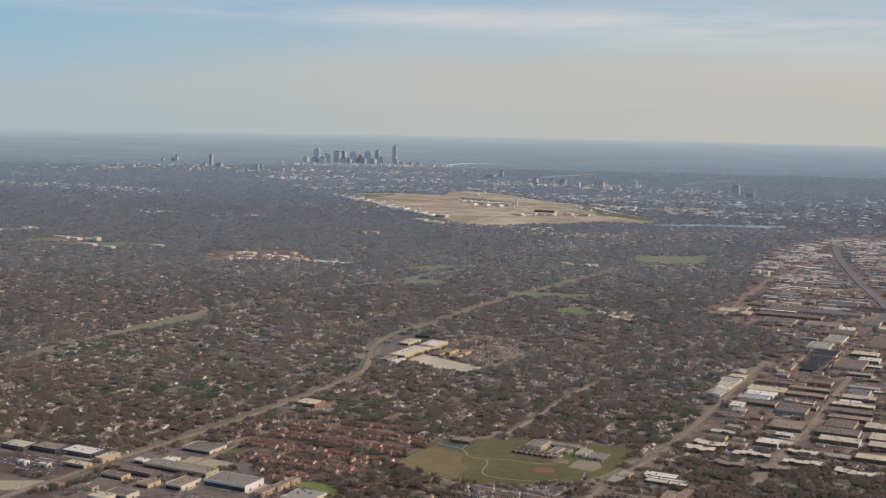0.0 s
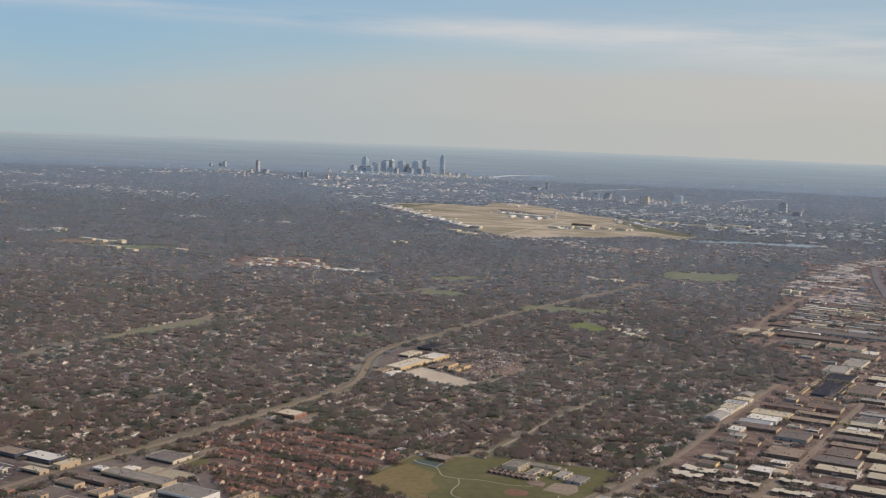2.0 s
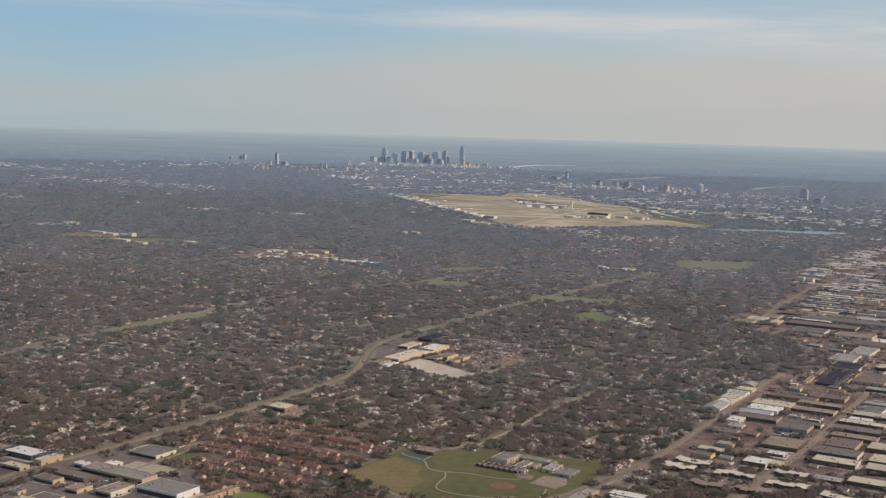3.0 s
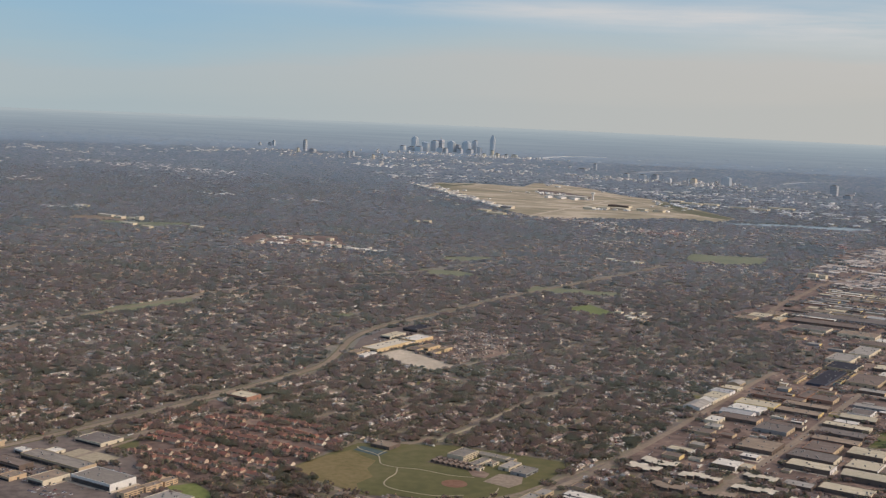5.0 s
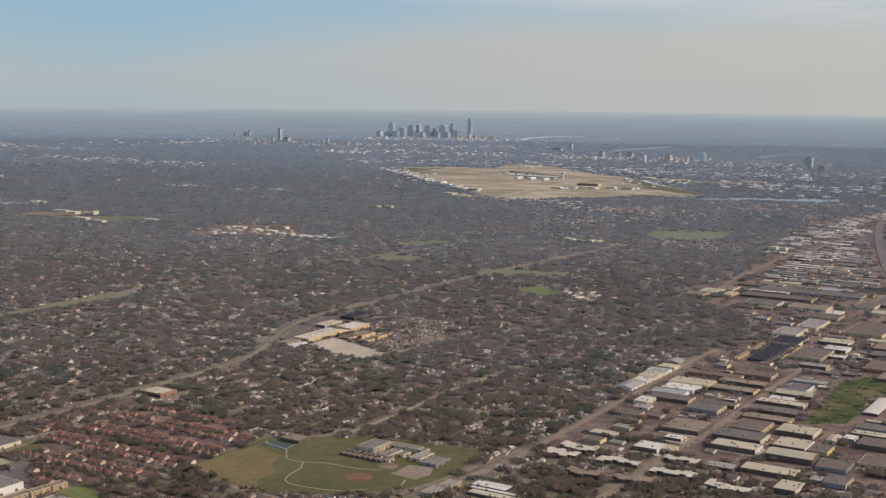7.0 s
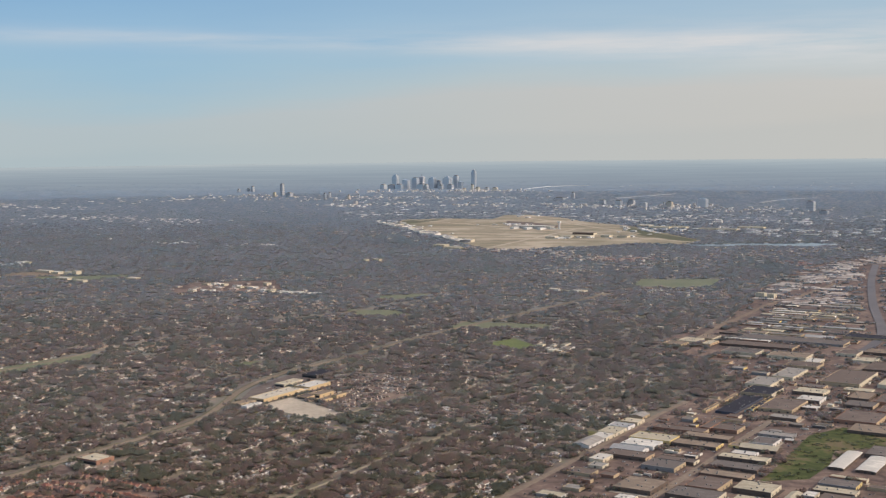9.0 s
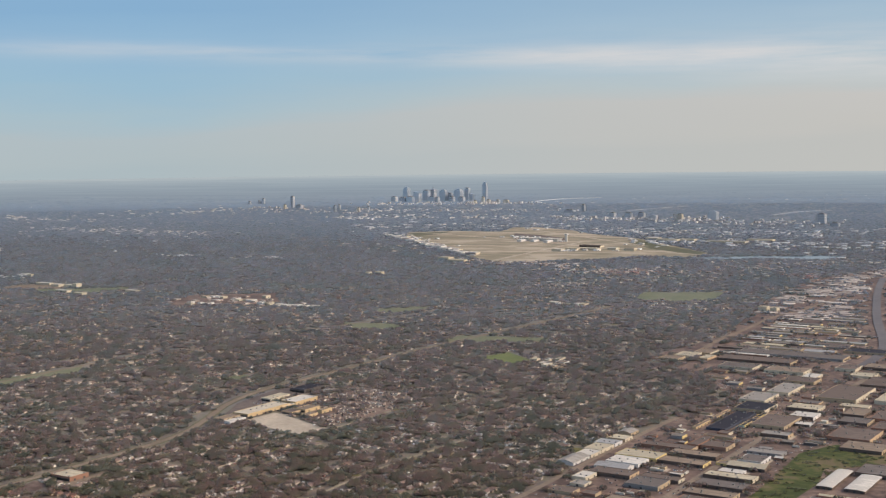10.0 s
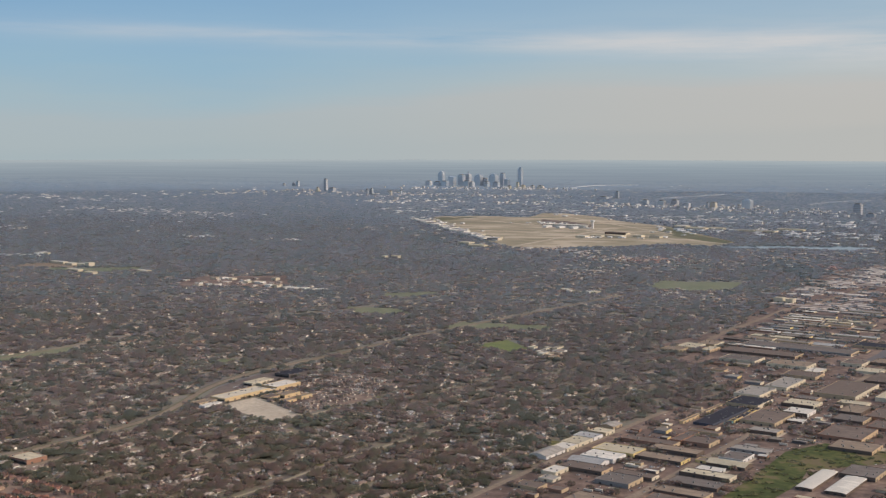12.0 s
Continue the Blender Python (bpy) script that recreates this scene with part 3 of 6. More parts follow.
def box_building(kind, x, y, w, d, h, roof, wall, far=False):
    """A low flat-roofed or ridged works building, its long side square to the street."""
    r = random.Random(int(x * 31 + y * 17))
    ridged = kind in ("warehouse", "hangar") and min(w, d) < 6.6 and roof in ("white", "cream", "bluewhite", "grey", "tan") and r.random() < 0.2 or kind == "hangar"
    h *= {"warehouse": 1.3, "shop": 1.45, "store": 1.35}.get(kind, 1.0)
    base = new(kind)
    base.matrix_world = Matrix.Translation((x, y, 0)) @ ALONG
    form = "ridged roof" if ridged else "flat roof"
    tagged(base, f"{wall} {CATEGORY[kind]} with a {ROOF_WORDS[roof]} {form} {STANDS[kind]}", CATEGORY[kind])
    a, b = w / 2, d / 2
    if ridged:
        top = h + 0.10 * min(w, d) + 0.05
        if w >= d:
            v = [(-a, -b, 0), (a, -b, 0), (a, b, 0), (-a, b, 0), (-a, -b, h), (a, -b, h), (a, b, h), (-a, b, h), (-a, 0, top), (a, 0, top)]
            f = [(0, 1, 5), (0, 5, 4), (1, 2, 6), (1, 6, 9), (1, 9, 5), (2, 3, 7), (2, 7, 6), (3, 0, 4), (3, 4, 8), (3, 8, 7)]
            o, q = 0.1, 0.03
            rv = [(-a - o, -b - o, h - 0.02), (a + o, -b - o, h - 0.02), (a + o, 0, top + q), (-a - o, 0, top + q), (a + o, b + o, h - 0.02), (-a - o, b + o, h - 0.02)]
        else:
            v = [(-a, -b, 0), (a, -b, 0), (a, b, 0), (-a, b, 0), (-a, -b, h), (a, -b, h), (a, b, h), (-a, b, h), (0, -b, top), (0, b, top)]
            f = [(0, 1, 5), (0, 5, 8), (0, 8, 4), (1, 2, 6), (1, 6, 5), (2, 3, 7), (2, 7, 9), (2, 9, 6), (3, 0, 4), (3, 4, 7)]
            o, q = 0.1, 0.03
            rv = [(a + o, -b - o, h - 0.02), (a + o, b + o, h - 0.02), (0, b + o, top + q), (0, -b - o, top + q), (-a - o, b + o, h - 0.02), (-a - o, -b - o, h - 0.02)]
        n = len(rv)
        rv += [(p[0], p[1], p[2] - 0.06) for p in rv]
        rf = [(0, 1, 2, 3), (3, 2, 4, 5), (n, n + 3, n + 2, n + 1), (n + 3, n + 5, n + 4, n + 2), (0, n, n + 1, 1), (1, n + 1, n + 2, 2), (2, n + 2, n + 4, 4), (4, n + 4, n + 5, 5), (5, n + 5, n + 3, 3), (3, n + 3, n, 0)]
        place(new("wall", mesh_of("wall", v, f, M_WALLS[wall])), parent=base)
        top_ob = place(new("roof", mesh_of("roof", rv, rf, M_ROOFS[roof])), parent=base)
        level = top - 0.08
    else:
        ring = wall_ring(a, b, h + 0.09)
        ring.materials[0] = M_WALLS[wall]
        place(new("wall", ring), parent=base)
        top_ob = place(new("roof", boxes_mesh("roof", [(-a + 0.083, a - 0.083, -b + 0.083, b - 0.083, h - 0.1, h)], M_ROOFS[roof])), parent=base)
        level = h
    # A paler panel on the sun-side end stands in for sunlight on the wall.
    if kind == "warehouse" and not ridged and wall in ("brown", "brick", "dark", "grey", "tan"):
        pick = r.random()
        face = ("cream" if pick < 0.7 else "white") if roof in ("white", "cream", "bluewhite") else ("yellow" if pick < 0.12 else "cream" if pick < 0.3 else "orange" if pick < 0.42 else "tan" if pick < 0.7 else "")
        if face:
            place(new("facade", boxes_mesh("facade", [(a + 0.003, a + 0.06, -b, b, 0, h + 0.1)], M_WALLS[face])), parent=base)
    # Dark band and ledge added on the front to imitate its shade.
    if kind in ("shop", "store") and w > 3:
        place(new("storefront", boxes_mesh("storefront", [(-a + 0.25, a - 0.25, -b - 0.03, -b - 0.003, 0.04, h * 0.62)], M_PANE)), parent=base)
        place(new("canopy", boxes_mesh("canopy", [(-a + 0.1, a - 0.1, -b - 0.3, -b - 0.004, h * 0.63, h * 0.68)], M_WALLS["dark"])), parent=base)
    if kind in ("warehouse", "shop", "store"):
        out = r.uniform(0.5, 1.6)
        place(new("apron", boxes_mesh("apron", [(-a - 0.2, a + r.uniform(0.3, 1.2), -b - out, b + 0.3, 0.005, 0.035)], r.choice((M_ASPHALT, M_ASPHALT, M_ROAD, M_LOT, M_CONCRETE)))), parent=base)
    if far:
        return base
    if not ridged:
        for _ in range(min(9, 1 + int(w * d / 15))):
            place(new("roof_unit", UNIT_MESH), r.uniform(-a + 0.5, a - 0.5), r.uniform(-b + 0.5, b - 0.5), level, top_ob).rotation_euler.z = r.choice((0, math.pi / 2))
    n = max(1, int(w / 2.4)) if kind not in ("shop", "store") or w <= 3 else 0
    for k in range(n):
        if r.random() < 0.75:
            place(new("loading_door" if kind == "warehouse" else "door", DOOR_MESH), -a + (k + 0.5) * w / n, -b - 0.02, 0, base)
    n = max(1, int(d / 2.6))
    for k in range(n):
        ob = place(new("loading_door" if kind == "warehouse" else "door", DOOR_MESH), a + 0.02, -b + (k + 0.5) * d / n, 0, base)
        ob.location.x = a + 0.07
        ob.rotation_euler.z = math.pi / 2
    if kind in ("school_building", "apartment_house"):
        for lev in range(max(1, int(h / 0.5))):
            for k in range(max(1, int(d / 1.3))):
                ob = place(new("window", PANE_MESH), a + 0.012, -b + (k + 0.5) * d / max(1, int(d / 1.3)), 0.3 + lev * 0.45, base)
                ob.rotation_euler.z = math.pi / 2
    m = Matrix.Translation((x, y, 0)) @ ALONG
    mark(blocked, [tuple((m @ Vector(p))[:2]) for p in ((-a - 0.6, -b - 0.6, 0), (a + 0.6, -b - 0.6, 0), (a + 0.6, b + 0.6, 0), (-a - 0.6, b + 0.6, 0))])
    return base


box_building("warehouse", 92.8, 407.3, 5.1, 9.6, 0.7, "grey", "white")
box_building("warehouse", 96.9, 414.4, 4.8, 6.2, 0.7, "white", "cream")
box_building("warehouse", 99.9, 421.2, 5.5, 7.7, 0.7, "cream", "cream")
box_building("warehouse", 102.6, 427.7, 6.4, 5.0, 0.7, "bluewhite", "white")
box_building("warehouse", 106.1, 433.7, 5.4, 5.2, 0.7, "cream", "tan")
box_building("warehouse", 108.6, 441.6, 4.3, 5.4, 0.7, "grey", "tan")
box_building("warehouse", 111.1, 413.0, 12.0, 7.4, 0.8, "cream", "yellow")
box_building("warehouse", 107.2, 405.8, 9.4, 7.1, 0.8, "white", "white")
box_building("warehouse", 103.6, 400.2, 9.2, 5.1, 0.7, "bluewhite", "white")
box_building("warehouse", 103.3, 393.9, 11.6, 5.9, 0.7, "brown", "brown")
box_building("warehouse", 95.8, 390.1, 4.0, 6.4, 0.7, "white", "cream")
box_building("warehouse", 94.9, 383.2, 4.1, 3.9, 0.5, "grey", "cream")
box_building("warehouse", 90.8, 376.1, 6.6, 4.6, 0.6, "brown", "tan")
box_building("warehouse", 111.4, 383.4, 8.9, 7.8, 0.8, "greyblue", "grey")
box_building("warehouse", 104.5, 364.0, 9.9, 11.1, 0.8, "tan", "brown")
box_building("warehouse", 100.5, 353.8, 4.6, 3.9, 0.5, "white", "dark")
box_building("warehouse", 93.6, 344.1, 6.2, 6.2, 0.8, "white", "brown")
box_building("warehouse", 98.4, 342.8, 2.9, 4.1, 0.7, "cream", "orange")
box_building("warehouse", 115.3, 389.3, 10.6, 4.0, 0.6, "brown", "brown")
box_building("warehouse", 122.2, 406.9, 12.8, 5.7, 0.6, "tan", "brown")
box_building("warehouse", 126.0, 415.2, 13.6, 5.1, 0.7, "tan", "brown")
box_building("warehouse", 119.3, 424.2, 15.3, 4.7, 0.7, "brown", "brick")
box_building("warehouse", 132.9, 425.5, 7.5, 7.1, 0.8, "brown", "brick")
box_building("warehouse", 128.8, 430.0, 3.2, 12.2, 0.8, "brown", "brick")
box_building("warehouse", 132.6, 406.2, 3.3, 3.4, 0.5, "tan", "yellow")
box_building("warehouse", 140.6, 459.4, 6.0, 27.0, 0.55, "navy", "navy")
box_building("warehouse", 135.2, 462.2, 1.3, 30.0, 0.55, "tan", "ochre")
for k, paint in enumerate(("teal", "yellow", "ochre", "navy", "orange", "yellow", "tan")):
    box_building("shop", 142.0 + 1.62 * k, 450.4 + 3.24 * k, 1.5, 3.3, 0.42 + 0.05 * (k % 3), "navy", paint)
box_building("warehouse", 150.4, 479.5, 10.2, 12.6, 0.9, "navy", "tan")
box_building("warehouse", 153.6, 495.8, 8.7, 14.6, 0.9, "grey", "cream")
box_building("warehouse", 164.8, 511.4, 7.5, 18.0, 0.9, "grey", "cream")
box_building("warehouse", 114.3, 346.9, 11.1, 6.1, 0.9, "cream", "brown")
box_building("warehouse", 116.8, 356.2, 12.0, 7.9, 0.9, "greyblue", "brown")
box_building("warehouse", 120.8, 365.5, 8.1, 10.4, 0.9, "brown", "brick")
box_building("warehouse", 131.7, 362.5, 9.4, 8.0, 0.9, "cream", "brown")
box_building("warehouse", 128.1, 349.9, 8.0, 8.7, 0.9, "cream", "brown")
box_building("warehouse", 126.1, 339.7, 10.7, 5.8, 1.1, "cream", "brown")
box_building("warehouse", 126.1, 374.7, 12.5, 5.2, 0.7, "tan", "brown")
box_building("warehouse", 132.7, 391.6, 12.9, 4.7, 0.7, "cream", "brown")
box_building("warehouse", 129.7, 383.7, 12.8, 6.2, 0.6, "greyblue", "brown")
box_building("warehouse", 138.6, 402.7, 10.2, 5.1, 0.7, "cream", "brown")
box_building("warehouse", 133.6, 397.3, 6.4, 4.1, 0.5, "white", "grey")
box_building("warehouse", 141.0, 410.3, 6.5, 7.9, 0.7, "greyblue", "white")
box_building("warehouse", 145.5, 418.8, 9.7, 4.5, 0.6, "grey", "grey")
box_building("warehouse", 151.3, 441.3, 8.4, 5.1, 0.7, "grey", "brown")
box_building("warehouse", 153.7, 458.2, 10.4, 16.8, 0.8, "brown", "tan")
box_building("warehouse", 163.8, 467.9, 7.6, 7.7, 0.8, "white", "brown")
box_building("warehouse", 161.6, 456.4, 4.8, 4.5, 0.5, "white", "brown")
box_building("warehouse", 166.2, 480.2, 10.0, 8.2, 0.8, "cream", "brown")
box_building("warehouse", 169.0, 489.3, 7.2, 5.3, 0.6, "greyblue", "brick")
box_building("warehouse", 183.4, 503.5, 13.0, 25.3, 1, "brown", "tan")
box_building("warehouse", 182.2, 483.6, 9.0, 5.2, 0.6, "cream", "tan")
box_building("warehouse", 181.0, 473.5, 6.8, 11.7, 0.7, "tan", "brown")
box_building("warehouse", 177.7, 460.5, 8.9, 8.2, 0.7, "greyblue", "brown")
box_building("warehouse", 197.2, 497.7, 6.9, 19.7, 0.9, "cream", "cream")
box_building("warehouse", 190.1, 466.7, 11.1, 13.3, 0.8, "brown", "brick")
box_building("warehouse", 186.7, 451.6, 10.5, 9.6, 0.7, "brown", "brick")
box_building("warehouse", 173.4, 440.8, 12.1, 15.0, 0.9, "brown", "brick")
box_building("warehouse", 173.0, 425.9, 11.5, 9.9, 0.7, "tan", "brown")
box_building("warehouse", 170.4, 398.9, 8.7, 10.4, 0.8, "greyblue", "brown")
box_building("warehouse", 178.0, 537.0, 5.3, 8.5, 0.8, "white", "cream")
box_building("warehouse", 172.8, 529.2, 11.8, 9.6, 0.8, "brown", "tan")
box_building("warehouse", 171.3, 549.8, 14.9, 10.0, 0.8, "tan", "cream")
box_building("warehouse", 154.7, 558.5, 13.7, 10.0, 0.8, "greyblue", "cream")
box_building("warehouse", 178.9, 587.3, 43.2, 10.0, 0.7, "greyblue", "grey")
box_building("warehouse", 212.2, 595.4, 21.2, 10.0, 0.7, "navy", "tan")
box_building("warehouse", 163.4, 574.5, 29.4, 10.0, 0.7, "brown", "brown")
box_building("warehouse", 194.6, 555.3, 7.6, 10.0, 0.9, "brown", "cream")
box_building("warehouse", 208.0, 557.9, 12.9, 10.0, 0.8, "tan", "brown")
box_building("warehouse", 197.4, 541.3, 8.5, 8.0, 0.6, "cream", "cream")
box_building("warehouse", 201.2, 524.7, 13.1, 17.5, 0.8, "brown", "brown")
box_building("warehouse", 119.1, 328.6, 12.0, 5.9, 0.7, "cream", "brown")
box_building("warehouse", 121.0, 316.4, 4.9, 7.3, 0.8, "cream", "brown")
box_building("warehouse", 134.5, 333.8, 6.9, 7.7, 0.7, "brown", "grey")
box_building("warehouse", 132.6, 321.8, 4.9, 7.0, 0.8, "greyblue", "grey")
box_building("warehouse", 134.0, 346.8, 4.7, 6.6, 0.7, "brown", "tan")
box_building("warehouse", 139.2, 356.6, 2.5, 6.3, 0.6, "cream", "cream")
box_building("warehouse", 143.4, 358.1, 2.9, 4.5, 0.6, "white", "grey")
box_building("warehouse", 149.8, 361.7, 10.0, 4.5, 0.6, "cream", "brown")
box_building("warehouse", 148.5, 352.5, 8.4, 8.0, 0.9, "brown", "brown")
box_building("warehouse", 145.3, 337.9, 7.7, 8.9, 0.7, "brown", "orange")
box_building("warehouse", 152.1, 367.9, 8.9, 6.1, 0.7, "greyblue", "grey")
box_building("warehouse", 128.5, 323.5, 2.8, 4.0, 0.5, "grey", "brown")
box_building("warehouse", 108.6, 330.8, 7.0, 4.4, 0.6, "grey", "brown")
box_building("apartment_house", 58.1, 303.8, 10.6, 2.8, 0.6, "cream", "dark")
box_building("apartment_house", 58.3, 306.7, 11.1, 1.7, 0.5, "white", "dark")
box_building("apartment_house", 56.5, 291.0, 3.0, 8.2, 1, "tan", "orange")
box_building("apartment_house", 60.6, 292.8, 2.2, 9.3, 1, "tan", "brick")
box_building("apartment_house", 45.9, 305.3, 3.0, 6.4, 0.8, "grey", "tan")
box_building("apartment_house", 49.0, 310.1, 2.9, 4.5, 0.8, "grey", "tan")
box_building("apartment_house", 57.9, 310.4, 8.6, 4.0, 0.5, "white", "dark")
box_building("apartment_house", 57.6, 317.7, 3.5, 3.7, 0.6, "brown", "orange")
box_building("school_building", 28.9, 335.4, 4.6, 7.2, 1.5, "dusty", "sand")
box_building("school_building", 33.4, 331.4, 2.4, 6.6, 0.75, "dusty", "sand")
box_building("school_building", 36.2, 337.0, 8.4, 2.6, 0.8, "dusty", "sand")
box_building("school_building", 36.3, 331.5, 2.2, 3.2, 0.6, "tan", "cream")
box_building("school_building", 40.7, 329.8, 3.0, 6.2, 0.8, "grey", "sand")
box_building("school_building", 44.2, 326.4, 4.2, 6.2, 0.75, "dusty", "grey")
box_building("school_building", 40.2, 334.9, 3.0, 2.4, 0.7, "dusty", "tan")
box_building("school_building", 32.9, 326.8, 3.0, 2.0, 0.55, "tan", "cream")
box_building("gymnasium", 9.0, 341.0, 5.6, 4.8, 0.8, "tan", "brown")
# Navy walls on the next three shops paint in the blue shade of their fronts.
box_building("shop", -108.4, 326.7, 7.8, 5.3, 0.8, "cream", "navy")
box_building("shop", -99.8, 325.1, 8.3, 5.3, 0.8, "tan", "navy")
box_building("shop", -90.2, 321.8, 9.8, 5.8, 0.8, "white", "navy")
box_building("shop", -82.6, 316.5, 2.7, 6.8, 0.9, "cream", "tan")
box_building("shop", -88.4, 310.6, 6.4, 3.0, 0.6, "cream", "tan")
box_building("shop", -73.5, 314.7, 3.2, 2.5, 0.6, "white", "white")
box_building("shop", -62.3, 308.3, 19.5, 5.2, 0.8, "dusty", "tan")
box_building("shop", -60.1, 328.4, 9.1, 7.4, 0.6, "greyblue", "cream")
box_building("shop", -47.3, 296.9, 12.2, 7.7, 1.05, "dusty", "white")
box_building("shop", -59.1, 295.4, 4.9, 7.6, 0.8, "tan", "cream")
box_building("shop", -76.7, 301.3, 6.5, 3.4, 0.7, "brown", "tan")
box_building("shop", -71.7, 304.8, 9.7, 4.0, 0.7, "brown", "brown")
box_building("shop", -75.4, 283.4, 5.1, 3.9, 0.8, "cream", "cream")
box_building("shop", -71.4, 286.3, 6.4, 4.5, 0.8, "brown", "cream")
box_building("shop", -29.3, 286.1, 7.6, 8.1, 0.8, "grey", "cream")
box_building("shop", -67.4, 295.4, 3.7, 4.8, 0.6, "tan", "orange")
box_building("shop", -66.3, 316.4, 3.4, 3.2, 0.5, "white", "cream")
box_building("shop", -69.2, 314.0, 2.6, 4.2, 0.45, "tan", "orange")
box_building("store", -8.6, 467.5, 6.4, 20.5, 0.9, "pale", "ochre")
box_building("store", 0.2, 483.8, 6.6, 11.5, 0.9, "white", "ochre")
box_building("store", -1.5, 474.6, 2.0, 7.0, 0.6, "white", "ochre")
box_building("store", 2.2, 466.6, 4.2, 6.6, 0.6, "brown", "orange")
box_building("store", 6.0, 470.2, 4.4, 7.4, 0.75, "tan", "ochre")
box_building("store", 8.6, 461.4, 3.2, 4.6, 0.6, "tan", "ochre")
box_building("store", 12.2, 467.6, 2.2, 5.2, 0.8, "tan", "ochre")
box_building("store", -12.5, 449.9, 2.4, 7.4, 0.8, "white", "white")
box_building("store", -9.1, 488.8, 4.2, 10.3, 0.7, "cream", "cream")
box_building("store", -1.9, 505.7, 6.6, 11.2, 0.8, "navy", "dark")
box_building("store", -16.3, 455.2, 3.7, 7.7, 0.6, "tan", "tan")
box_building("shop", -37.4, 381.3, 7.3, 6.2, 0.8, "cream", "brick")
box_building("warehouse", 130.6, 577.6, 8.1, 8.1, 0.7, "tan", "tan")
box_building("warehouse", 137.6, 586.2, 7.8, 10.0, 0.7, "cream", "cream")
box_building("warehouse", 145.5, 593.7, 7.1, 10.0, 0.7, "tan", "tan")
box_building("warehouse", 144.4, 579.1, 4.2, 9.7, 0.7, "cream", "orange")

campus_rng = random.Random(41)


def campus(x, y, w, h, roof, wall):
    """A row of low blocks of uneven depth, in the length of the whole, each a building of its own."""
    v = -w / 2
    while v < w / 2 - 1.5:
        bw, bd = campus_rng.uniform(2.0, 5.0), campus_rng.uniform(2.2, 5.5)
        u = campus_rng.uniform(-3.2, 3.2)
        box_building("campus_building", x + BX[0] * (v + bw / 2) + AX[0] * u, y + BX[1] * (v + bw / 2) + AX[1] * u, bw, bd, h * campus_rng.uniform(1.0, 1.6), campus_rng.choice((roof, "white", "dusty", "tan", roof)), campus_rng.choice((wall, "white", wall)), far=True)
        v += bw + campus_rng.uniform(0.3, 2.2)


campus(82.4, 568.6, 14.5, 0.85, "cream", "cream")
campus(83.0, 560.0, 10.5, 0.85, "white", "cream")
campus(85.0, 552.3, 5.5, 0.8, "pale", "orange")
for x, y, w, d, h, roof in ((-255, 861, 13, 4, 1.3, "white"), (-242, 851, 7, 5, 1.4, "white"), (-232, 847, 7, 5, 1.5, "pale"), (-225.8, 842.5, 4, 4.5, 2.7, "white"), (-224, 817, 11, 4, 1.3, "white"), (-208, 804, 8, 4, 1.2, "cream"), (-180, 818, 9, 4, 1.2, "white")):
    box_building("campus_building", x, y, w, d, h, roof, "cream", far=True)
campus(-60, 747, 26, 0.7, "white", "white")
campus(-48, 931, 10, 1.2, "white", "cream")
campus(-294, 918, 12, 1.2, "white", "cream")
campus(-118.8, 787.3, 16.6, 0.9, "cream", "cream")
campus(-97.2, 773.7, 19.1, 0.9, "cream", "cream")
box_building("campus_building", -88.1, 786.4, 3.2, 4.0, 1.5, "cream", "cream")
campus(-77.9, 752.8, 15.7, 0.9, "cream", "cream")
campus(-121.1, 756.7, 15.8, 0.8, "tan", "cream")
campus(86.6, 756.6, 22.3, 0.9, "cream", "cream")
box_building("campus_building", 187.9, 734.4, 4.6, 4.5, 2.2, "cream", "cream")
box_building("campus_building", 193.0, 731.6, 3.6, 5.0, 1.9, "cream", "cream")

box_building("shop", -102.4, 311.5, 2.6, 1.8, 0.6, "white", "white")
box_building("shop", -96.4, 309.4, 3.0, 1.6, 0.6, "white", "cream")
box_building("shop", -88.4, 293.2, 2.6, 2.2, 0.6, "tan", "brick")
box_building("shop", -80.0, 291.0, 3.0, 2.4, 0.6, "brown", "tan")
box_building("apartment_house", -38.6, 290.2, 2.2, 6.5, 1.1, "tan", "orange")
box_building("apartment_house", -35.8, 294.5, 2.2, 5.0, 1.1, "tan", "orange")
box_building("apartment_house", -33.4, 298.8, 2.2, 4.0, 1.1, "tan", "orange")


# small sheds and lean-tos that fill the yards between the larger works
fill_rng, sheds = random.Random(33), 0
for _ in range(2500):
    u, v = fill_rng.uniform(345, 560), fill_rng.uniform(-118, 42)
    w, d = fill_rng.uniform(3.5, 9), fill_rng.uniform(2.2, 4.2)
    x, y = AX[0] * u + BX[0] * v, AX[1] * u + BX[1] * v
    us, vs_ = np.meshgrid(np.linspace(-d / 2 - 0.5, d / 2 + 0.5, 7), np.linspace(-w / 2 - 0.5, w / 2 + 0.5, 9))
    px, py = (x + AX[0] * us + BX[0] * vs_).ravel(), (y + AX[1] * us + BX[1] * vs_).ravel()
    if sheds < 62 and py.min() > 338 and not free(px, py, thin).any() and free(px, py, blocked).all():
        box_building("warehouse", x, y, w, d, fill_rng.uniform(0.45, 0.7), fill_rng.choice(("brown", "brown", "tan", "greyblue", "dusty", "cream", "grey")), fill_rng.choice(("brown", "brick", "tan", "cream", "grey")), far=True)
        m = Matrix.Translation((x, y, 0)) @ Matrix.Rotation(GRID - math.pi / 2, 4, "Z")
        mark(blocked, [tuple((m @ Vector(p))[:2]) for p in ((-w / 2 - 0.4, -d / 2 - 0.4, 0), (w / 2 + 0.4, -d / 2 - 0.4, 0), (w / 2 + 0.4, d / 2 + 0.4, 0), (-w / 2 - 0.4, d / 2 + 0.4, 0))])
        sheds += 1


